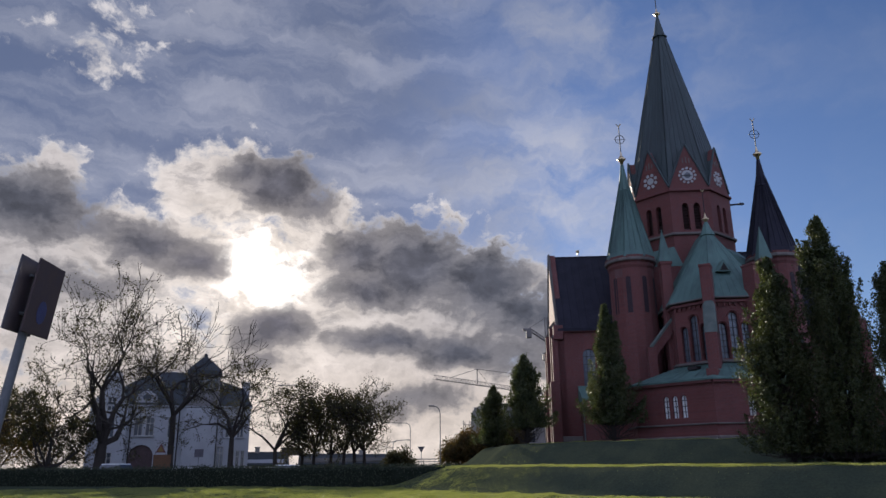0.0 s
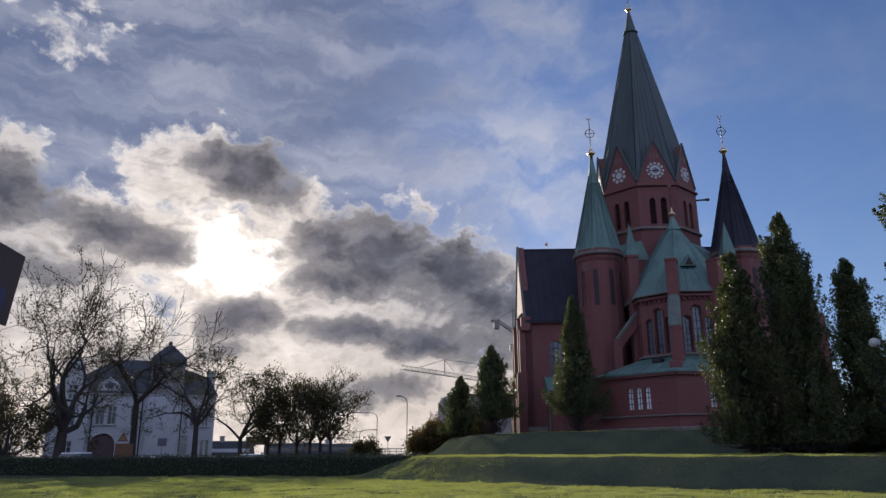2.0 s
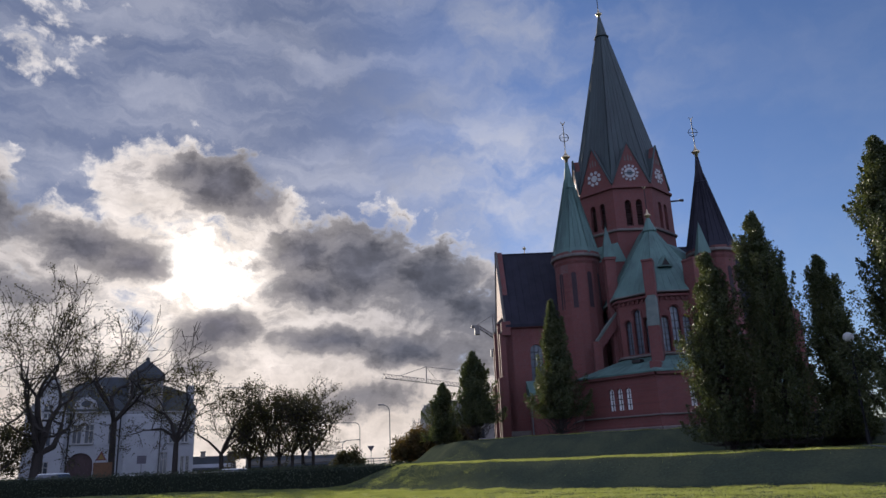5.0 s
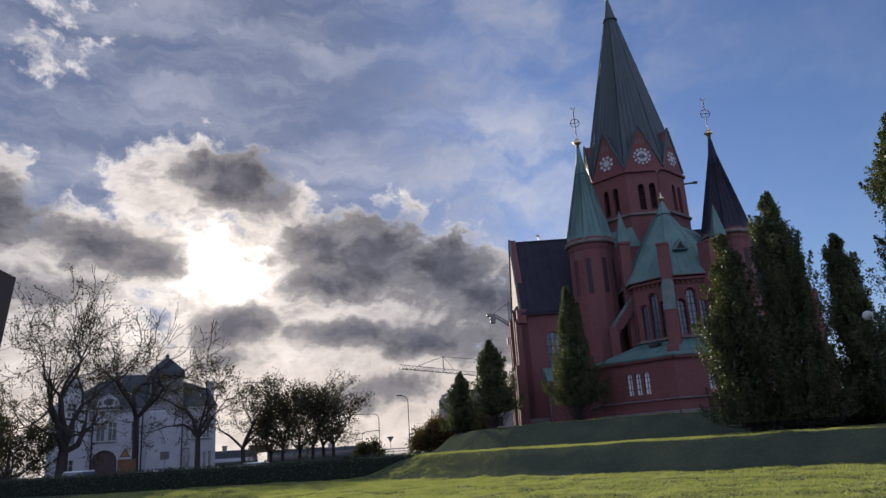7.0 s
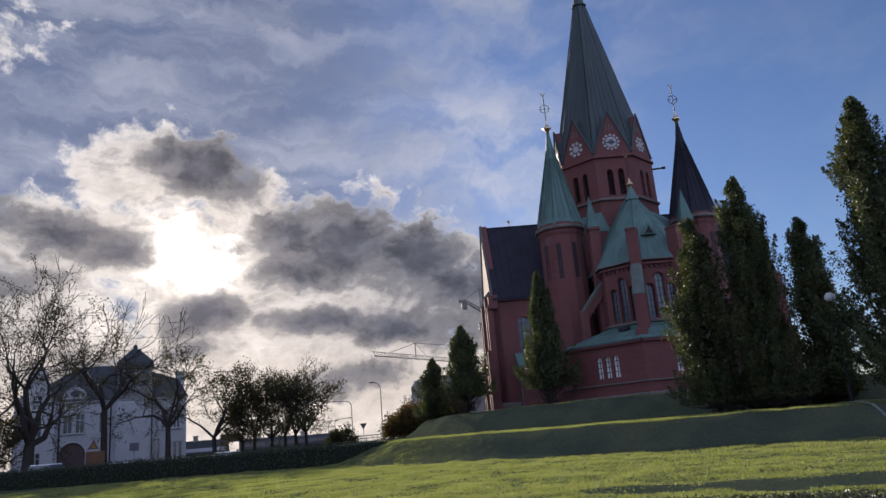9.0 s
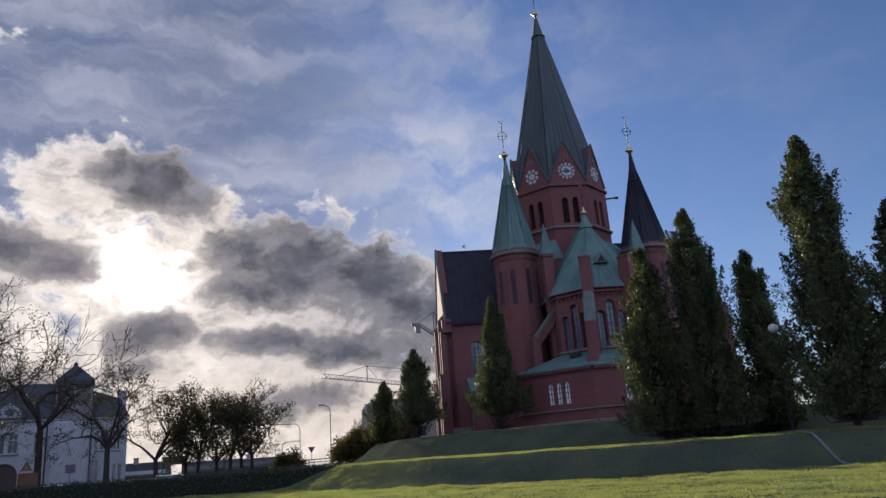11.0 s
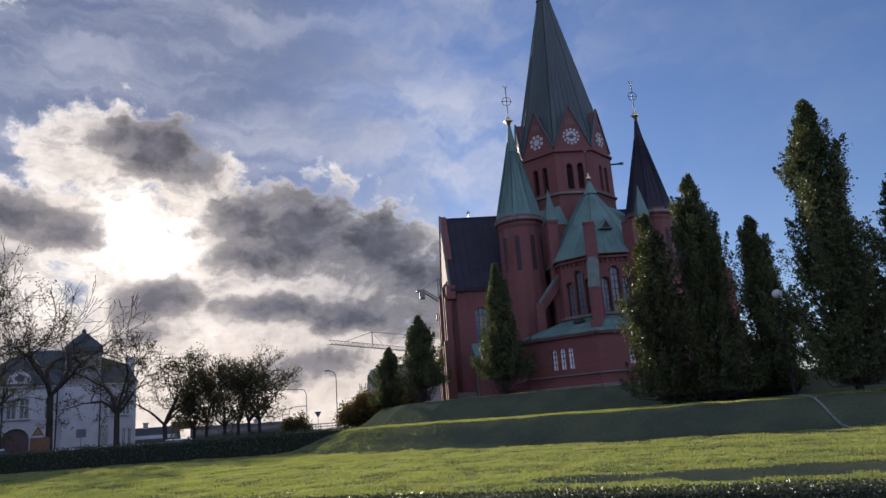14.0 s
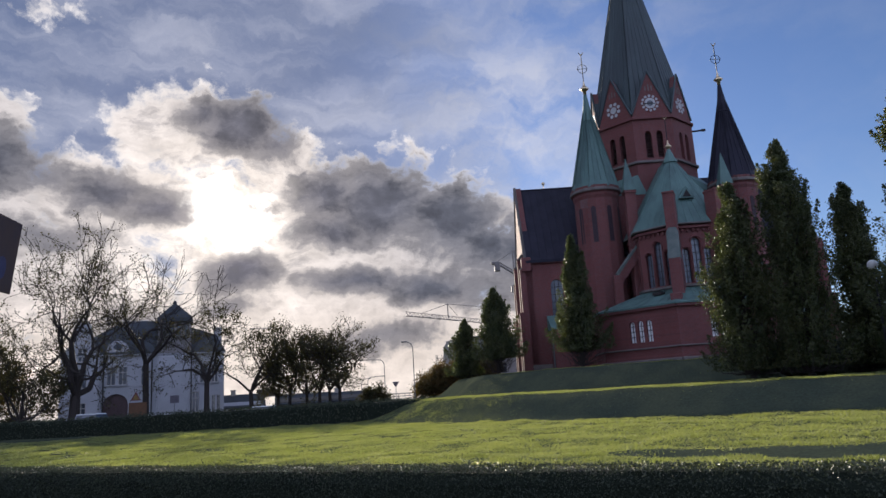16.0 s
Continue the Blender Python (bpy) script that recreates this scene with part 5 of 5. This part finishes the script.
def small_house(x, y, rz, w, d, h, top, label, mat=None):
    t = thing("small_house", pose(x, y, -0.1, 0, 0, rz), label, "house", "low houses beyond the street")
    bm = bmesh.new()
    box(bm, 0, 0, 0, w, d, h)
    vs = [bm.verts.new((sx, q * d / 2, z)) for sx in (-w / 2 + 0.02, w / 2 - 0.02) for q, z in ((-1, h), (1, h), (0, top - 0.1))]
    bmesh.ops.convex_hull(bm, input=vs)
    wl = part("wall", bm, mat or PLASTER, t)
    bm = bmesh.new()
    prof = [(-d / 2 - 0.4, h - 0.3), (0, top), (d / 2 + 0.4, h - 0.3), (d / 2 + 0.4, h - 0.5), (0, top - 0.2), (-d / 2 - 0.4, h - 0.5)]
    loft(bm, [[(q, a, b) for a, b in prof] for q in (-w / 2 - 0.3, w / 2 + 0.3)])
    rf = part("roof", bm, HOUSEROOF, t)
    bm = bmesh.new()
    box(bm, -w * 0.2, 0, top - 0.4, 0.7, 0.7, 1.1, bevel=0.03)
    box(bm, -w * 0.2, 0, top + 0.6, 0.85, 0.85, 0.15)
    part("chimney", bm, CONCRETE, rf)
    for k in (-0.25, 0.25):
        bm = bmesh.new()
        box(bm, k * w, -d / 2 - 0.02, 0.9, 0.9, 0.06, 1.2)
        wn = part("window", bm, PANE, wl)


small_house(-35.2, 117, 20, 6.5, 5.5, 2.2, 3.9, "small white house with a dark roof and a chimney")
small_house(-27.5, 128, 10, 9, 6, 2.3, 3.7, "low grey house behind the row of trees", OLDWALL)
small_house(-20.0, 130, 5, 10, 6, 2.4, 3.6, "low grey house behind the row of trees", OLDWALL)


def grey_building():
    t = thing("grey_building", pose(3.2, 121, -0.1, 0, 0, -6), "flat-roofed grey building beyond the church knoll", "building")
    w = Wall((-5.6, 0), (9, 0), None, thick=0.4)
    holes = [(1.5 + 2.6 * i, 2.0 + 3.0 * j) for i in range(5) for j in range(3)]
    w.outline = [(0, 0), (14.6, 0), (14.6, 11.2), (1.3, 11.0), (0.3, 10.2), (0, 9.2)]
    w.holes = [rect(s, s + 1.2, z, z + 1.5) for s, z in holes]
    bm = bmesh.new()
    w.mesh(bm)
    wl = part("wall", bm, GREYWALL, t)
    for s, z in holes:
        square_window(w, s + 0.6, z, z + 1.5, 1.2, wl)
    bm = bmesh.new()
    box(bm, 1.9, 6.0, 0, 14.0, 11, 10.8)
    part("building_body", bm, GREYWALL, t)
    bm = bmesh.new()
    box(bm, 2.6, 5.5, 11.0, 13, 12, 0.25, bevel=0.05)
    part("roof", bm, HOUSEROOF, t)
    # scaffold at the corner
    bm = bmesh.new()
    for x in (-6.9, -5.9):
        for y in (0, 2):
            bar(bm, (x, y, 0), (x, y, 8.6), 0.05, 5)
    for z in (2, 4, 6, 8):
        bar(bm, (-6.9, 0, z), (-5.9, 0, z), 0.05, 5)
        bar(bm, (-6.9, 0, z), (-6.9, 2, z), 0.05, 5)
    part("scaffold", bm, STEEL, t, "steel scaffold at the corner")


grey_building()

# ---------------------------------------------------------------- cranes


def lattice(bm, a, b, w, h, n, r):
    a, b = Vector(a), Vector(b)
    d = (b - a).normalized()
    s = d.cross(Vector((0, 0, 1))).normalized()
    if abs(d.z) > 0.9:
        s = Vector((1, 0, 0))
    u = s.cross(d).normalized()
    if abs(d.z) <= 0.9 and u.z < 0:
        u = -u
    lines = [s * -w / 2, s * w / 2, u * h] if abs(d.z) <= 0.9 else [s * -w / 2 + u * -w / 2, s * w / 2 + u * -w / 2, s * w / 2 + u * w / 2, s * -w / 2 + u * w / 2]
    for o in lines:
        bar(bm, a + o, b + o, r, 4)
    for i in range(n):
        p, q = a.lerp(b, i / n), a.lerp(b, (i + 0.5) / n)
        e = a.lerp(b, (i + 1) / n)
        for k in range(len(lines)):
            o, o2 = lines[k], lines[(k + 1) % len(lines)]
            bar(bm, p + o, q + o2, r * 0.6, 3)
            bar(bm, q + o2, e + o, r * 0.6, 3)


def tower_crane():
    t = thing("tower_crane", pose(17.5, 272, -0.1), "pale tower crane with a long lattice jib", "crane", "cranes beyond the church")
    bm = bmesh.new()
    lattice(bm, (0, 0, 0), (0, 0, 27), 1.8, 1.8, 14, 0.14)
    part("mast", bm, CRANE, t)
    bm = bmesh.new()
    tip = Vector((-33.2, -46.5, 27.3))
    lattice(bm, (0, 0, 27), tip, 1.3, 1.3, 30, 0.085)
    part("jib", bm, CRANE, t)
    bm = bmesh.new()
    lattice(bm, (0, 0, 27), (8.0, 11.2, 27), 1.5, 1.3, 6, 0.13)
    box(bm, 7.2, 10.0, 24.8, 2.6, 2.2, 2.6, rz=54, bevel=0.1)
    part("counter_jib", bm, CRANE, t)
    mid = Vector((0, 0, 27)).lerp(tip, 0.6)
    head = mid + Vector((0, 0, 5.4))
    top = Vector((0, 0, 33.2))
    part("king_post", bar(bmesh.new(), mid, head, 0.16, 4), CRANE, t)
    part("tower_head", bar(bmesh.new(), (0, 0, 27), top, 0.3, 4), CRANE, t)
    for a, b in ((head, Vector((0, 0, 27)).lerp(tip, 0.84) + Vector((0, 0, 1.5))), (head, Vector((0, 0, 27)).lerp(tip, 0.5) + Vector((0, 0, 1.6))), (head, top), (top, (8.0, 11.2, 28))):
        part("tie_bar", bar(bmesh.new(), a, b, 0.09, 4), CRANE, t)
    bm = bmesh.new()
    box(bm, -1.4, -0.6, 24.6, 1.6, 1.6, 2.0, bevel=0.1)
    part("cab", bm, PANE, t)


def small_crane():
    t = thing("tower_crane", pose(17.6, 199.2, -0.1), "grey tower crane half hidden behind the church", "crane", "cranes beyond the church")
    bm = bmesh.new()
    lattice(bm, (0, 0, 0), (0, 0, 41), 0.7, 0.7, 40, 0.09)
    part("mast", bm, CRANE, t)
    bm = bmesh.new()
    lattice(bm, (0, 0, 34.0), (-4.6, -0.3, 37.2), 0.8, 0.7, 5, 0.12)
    box(bm, -4.9, -0.3, 35.2, 1.5, 1.4, 2.2, bevel=0.15)
    box(bm, -5.4, -0.3, 37.2, 2.2, 1.2, 0.7, bevel=0.1)
    part("counterweight", bm, CRANE, t)
    bm = bmesh.new()
    bar(bm, (0, 0, 40.9), (-4.8, -0.3, 38.0), 0.07, 4)
    part("tie_bar", bm, CRANE, t)
    bm = bmesh.new()
    box(bm, -0.5, 0, 29.0, 1.8, 1.4, 1.9, bevel=0.1)
    part("cab", bm, CRANE, t)


tower_crane()
small_crane()

# ---------------------------------------------------------------- street furniture


def curved_lamp(x, y, h, arm, lean, label, group="street lamps", thick=0.055):
    """A tall pole that bends over into an arm with a flat head."""
    t = thing("street_lamp", pose(x, y, gz(x, y)), label, "street lamp", group)
    pts = [Vector((0, 0, 0)), Vector((0, 0, h - 0.9))]
    for k in range(1, 7):
        a = math.pi / 2 * k / 6
        pts.append(Vector((-lean * 0.7 * (1 - math.cos(a)), 0, h - 0.9 + 0.9 * math.sin(a))))
    pts.append(Vector((-lean * (0.7 + arm), 0, h + 0.1)))
    v, f = [], []
    tubes([(a, b, thick * (1.25 if i == 0 else 1.0), thick * 0.95, 8) for i, (a, b) in enumerate(zip(pts, pts[1:]))], v, f)
    cloud_mesh("pole", v, f, STEEL, t)
    bm = bmesh.new()
    box(bm, -lean * (0.7 + arm + 0.3), 0, h + 0.0, 0.75, 0.28, 0.16, bevel=0.05)
    part("lamp_head", bm, STEEL, t)


curved_lamp(-5.85, 94.8, 7.4, 0.1, 1.0, "slender curved street lamp beside the bridge")
curved_lamp(-11.2, 109.4, 6.9, 2.6, 1.0, "street lamp with a long arm beside the bridge")
curved_lamp(-23.75, 93.4, 11.6, 1.8, 1.0, "tall street lamp rising above the trees")
curved_lamp(-17.5, 139, 4.6, 2.0, -1.0, "far street lamp with a long arm", thick=0.06)
curved_lamp(-20.2, 150, 6.0, 0.6, -1.0, "far thin street lamp", thick=0.06)


def globe_lamp(x, y, z):
    g0 = gz(x, y)
    t = thing("globe_lamp", pose(x, y, g0), "park lamp with a white opal globe among the trees", "lamp")
    bm = bmesh.new()
    turned(bm, 10, [(0.1, -0.1), (0.1, 0.8), (0.055, 0.9), (0.05, z - g0 - 0.35), (0.12, z - g0 - 0.3), (0.12, z - g0 - 0.22)])
    part("post", bm, IRON, t)
    bm = bmesh.new()
    ball(bm, 0, 0, z - g0, 0.27, 20, 12)
    part("globe", bm, GLOBE, t, "white opal glass globe", True)


globe_lamp(22.3, 37.95, 7.1)


def pole_sign():
    """Two boards on either side of one pole, seen from behind."""
    x, y = -5.07, 7.0
    t = thing("road_sign", pose(x, y, -0.05, 0, 7, 0), "back of two grey sign boards on one leaning steel pole", "sign")
    bm = bmesh.new()
    turned(bm, 12, [(0.045, -0.1), (0.045, 3.0), (0.04, 3.62), (0.0, 3.63)])
    part("pole", bm, STEEL, t)
    for k, (ox, oy, lab) in enumerate(((-0.055, -0.035, "plain grey back of a sign board"), (0.085, 0.055, "faded brown back of a sign board"))):
        m = pose(ox, oy, 3.37, 0, 0, 98.7)
        bm = bmesh.new()
        box(bm, 0, 0, -0.38, 0.60, 0.02, 0.76, m=m, bevel=0.006)
        b = part("board", bm, SIGNBACK if k == 0 else SIGNBROWN, t, lab)
        for z in (-0.2, 0.2):
            part("bracket", box(bmesh.new(), 0, 0.03 * (1 if k else -1), z, 0.14, 0.05, 0.03, m=m), STEEL, b)
        if k == 1:
            bm = bmesh.new()
            vs = [m @ Vector((0.1 * math.cos(a), 0, 0.12 * math.sin(a) - 0.14)) for a in (2 * math.pi * i / 20 for i in range(20))]
            face = [bm.verts.new(v + (m.to_3x3() @ Vector((0, -0.0115, 0)))) for v in vs]
            bm.faces.new(face)
            e = bmesh.ops.extrude_face_region(bm, geom=bm.faces[:])
            bmesh.ops.translate(bm, verts=[v for v in e["geom"] if isinstance(v, bmesh.types.BMVert)], vec=m.to_3x3() @ Vector((0, -0.003, 0)))
            part("blue_disc", bm, BLUEPAINT, b, "dull blue disc")


SIGNBROWN = material("sign_brown", (0.095, 0.062, 0.06), 0.55, 0.2, (0.065, 0.05, 0.065), scale=5, grain=40, bump=0.05)
pole_sign()


def flat_plate(bm, outline, m, thick=0.03):
    vs = [bm.verts.new(m @ Vector((x, 0, z))) for x, z in outline]
    bm.faces.new(vs)
    e = bmesh.ops.extrude_face_region(bm, geom=bm.faces[:])
    bmesh.ops.translate(bm, verts=[v for v in e["geom"] if isinstance(v, bmesh.types.BMVert)], vec=m.to_3x3() @ Vector((0, thick, 0)))


def works_sign(x, y):
    t = thing("works_sign", pose(x, y, gz(x, y), 0, 0, 22), "orange road works board with a yellow warning triangle", "sign")
    bm = bmesh.new()
    for k in (-0.5, 0.5):
        bar(bm, (k, 0.06, 0), (k, 0.06, 3.1), 0.035)
    part("leg", bm, STEEL, t)
    bm = bmesh.new()
    box(bm, 0.2, 0, 1.2, 1.7, 0.04, 1.6, bevel=0.01)
    part("board", bm, ORANGE, t)
    bm = bmesh.new()
    flat_plate(bm, [(-0.5, 3.0), (0.5, 3.0), (0, 3.9)], pose(0, -0.04, 0))
    tri = part("triangle", bm, SIGNRED, t)
    bm = bmesh.new()
    flat_plate(bm, [(-0.3, 3.1), (0.3, 3.1), (0, 3.66)], pose(0, -0.06, 0), 0.01)
    part("triangle_face", bm, YELLOW, tri)


works_sign(-33.1, 73.9)


def yield_sign(x, y):
    t = thing("yield_sign", pose(x, y, gz(x, y)), "back of a triangular give-way sign on a pole", "sign")
    bm = bmesh.new()
    bar(bm, (0, 0, 0), (0, 0, 2.7), 0.04)
    part("pole", bm, STEEL, t)
    bm = bmesh.new()
    flat_plate(bm, [(0, 2.0), (0.5, 2.85), (-0.5, 2.85)], pose(0, -0.06, 0))
    part("plate", bm, SIGNBACK, t)


yield_sign(-9.1, 104)


def round_sign(x, y):
    t = thing("street_sign", pose(x, y, gz(x, y), 0, 0, 20), "small rectangular sign on a thin pole before the white house", "sign")
    bm = bmesh.new()
    bar(bm, (0, 0, 0), (0, 0, 3.4), 0.04)
    part("pole", bm, STEEL, t)
    bm = bmesh.new()
    box(bm, 0, -0.06, 2.6, 0.9, 0.03, 0.8, bevel=0.008)
    part("plate", bm, SIGNBACK, t)


round_sign(-30.6, 77.7)


def billboard(x, y):
    t = thing("billboard", pose(x, y, gz(x, y), 0, 0, 15), "plain dark back of a roadside billboard on two posts", "billboard")
    for k in (-1.0, 1.0):
        bm = bmesh.new()
        bar(bm, (k, 0.08, 0), (k, 0.08, 3.9), 0.06)
        part("post", bm, STEEL, t)
    bm = bmesh.new()
    box(bm, 0, 0, 2.9, 2.9, 0.06, 1.0, bevel=0.015)
    part("panel", bm, SIGNBACK, t)


billboard(-25.4, 96.5)


def bridge():
    t = thing("bridge", pose(-9.5, 131, -0.1, 0, 0, -4), "low concrete road bridge with steel railings", "bridge")
    bm = bmesh.new()
    box(bm, 0, 0, 0.9, 30, 8, 0.75, bevel=0.05)
    vs = [bm.verts.new(p) for p in ((-15, -4, 1.65), (-15, 4, 1.65), (-15, -4, 0.9), (-15, 4, 0.9), (-30, -4, 0.0), (-30, 4, 0.0))]
    bmesh.ops.convex_hull(bm, input=vs)
    part("deck", bm, CONCRETE, t)
    for k in (-10, 0, 10):
        bm = bmesh.new()
        box(bm, k, 0, -0.2, 0.8, 7, 1.1)
        part("pier", bm, CONCRETE, t)
    for y in (-3.9, 3.9):
        for z in (2.2, 2.65):
            bm = bmesh.new()
            bar(bm, (-15, y, z), (15, y, z), 0.05)
            part("rail", bm, STEEL, t)
        for i in range(16):
            bm = bmesh.new()
            bar(bm, (-15 + 2 * i, y, 1.6), (-15 + 2 * i, y, 2.68), 0.05, 5)
            part("post", bm, STEEL, t)


bridge()


def car(x, y, rz, label, h=1.45, long=4.4, paint=None):
    t = thing("car", pose(x, y, gz(x, y), 0, 0, rz), label, "car", "cars on the street")
    w = 1.78
    def sec(px, z0, z1, half):
        return [(px, -half, z0), (px, half, z0), (px, half, z1 - 0.12), (px, half * 0.92, z1), (px, -half * 0.92, z1), (px, -half, z1 - 0.12)]
    L = long / 2
    bm = bmesh.new()
    loft(bm, [sec(-L, 0.35, 0.6, 0.75), sec(-L + 0.15, 0.25, 0.78, 0.86), sec(-L + 0.9, 0.2, 0.9, 0.89), sec(L - 0.5, 0.2, 0.95, 0.89), sec(L - 0.05, 0.3, 0.9, 0.84), sec(L, 0.4, 0.8, 0.78)])
    part("body", bm, paint or WHITECAR, t, "", True)
    bm = bmesh.new()
    loft(bm, [[(a, -q, z), (a, q, z)] + [(b, q * 0.85, z2), (b, -q * 0.85, z2)] for a, b, q, z, z2 in ((-L + 0.95, -L + 1.7, 0.82, 0.88, h - 0.1), (L - 0.3, L - 0.75, 0.82, 0.9, h - 0.1))])
    part("glass_cabin", bm, PANE, t)
    bm = bmesh.new()
    box(bm, (L - 0.75 - L + 1.7) / 2, 0, h - 0.14, long - 2.4, 1.42, 0.12, bevel=0.05)
    part("roof", bm, paint or WHITECAR, t)
    for px in (-L + 0.85, L - 0.8):
        for q in (-0.82, 0.82):
            bm = bmesh.new()
            bmesh.ops.create_cone(bm, cap_ends=True, segments=18, radius1=0.32, radius2=0.32, depth=0.2, matrix=pose(px, q, 0.32, 90))
            wh = part("wheel", bm, RUBBER, t)
            bm = bmesh.new()
            bmesh.ops.create_cone(bm, cap_ends=True, segments=14, radius1=0.2, radius2=0.2, depth=0.22, matrix=pose(px, q, 0.32, 90))
            part("rim", bm, STEEL, wh)
    for q in (-0.6, 0.6):
        bm = bmesh.new()
        box(bm, -L + 0.06, q, 0.6, 0.12, 0.32, 0.14, bevel=0.03)
        part("headlight", bm, GLOBE, t)


car(-20.8, 75.4, -15, "pale car on the street behind the hedge", 1.75)
car(-34.9, 67.8, -15, "white tall car on the street behind the hedge", 1.95, 4.6)
car(-30.5, 73.0, -15, "pale car parked before the white house", 1.5)

road = bmesh.new()
for (ax, ay), (bx, by) in (((-140, 101), (0, 63.5)),):
    L = math.hypot(bx - ax, by - ay)
    ang = math.degrees(math.atan2(by - ay, bx - ax))
    box(road, (ax + bx) / 2, (ay + by) / 2 + 8.2, -0.35, L, 7, 0.26, rz=ang)
tagged(part("road", road, ASPHALT, None), "grey asphalt street behind the hedge", "road", kind="structure")


def edging():
    """Pale kerb stones that climb the grass slope."""
    t = thing("stone_edging", Matrix(), "pale stone edging climbing the grass slope", "kerb")
    a, b = Vector((19.75, 29.4, 0)), Vector((20.9, 36.2, 0))
    n = 9
    for i in range(n):
        p, q = a.lerp(b, i / n), a.lerp(b, (i + 0.95) / n)
        p.z, q.z = gz(p.x, p.y), gz(q.x, q.y)
        d = (q - p)
        m = Matrix.Translation((p + q) / 2) @ d.to_track_quat("Y", "Z").to_matrix().to_4x4()
        bm = bmesh.new()
        box(bm, 0, 0, -0.12, 0.14, d.length, 0.18, m=m, bevel=0.02)
        part("kerb_stone", bm, MOSSY, t)


edging()
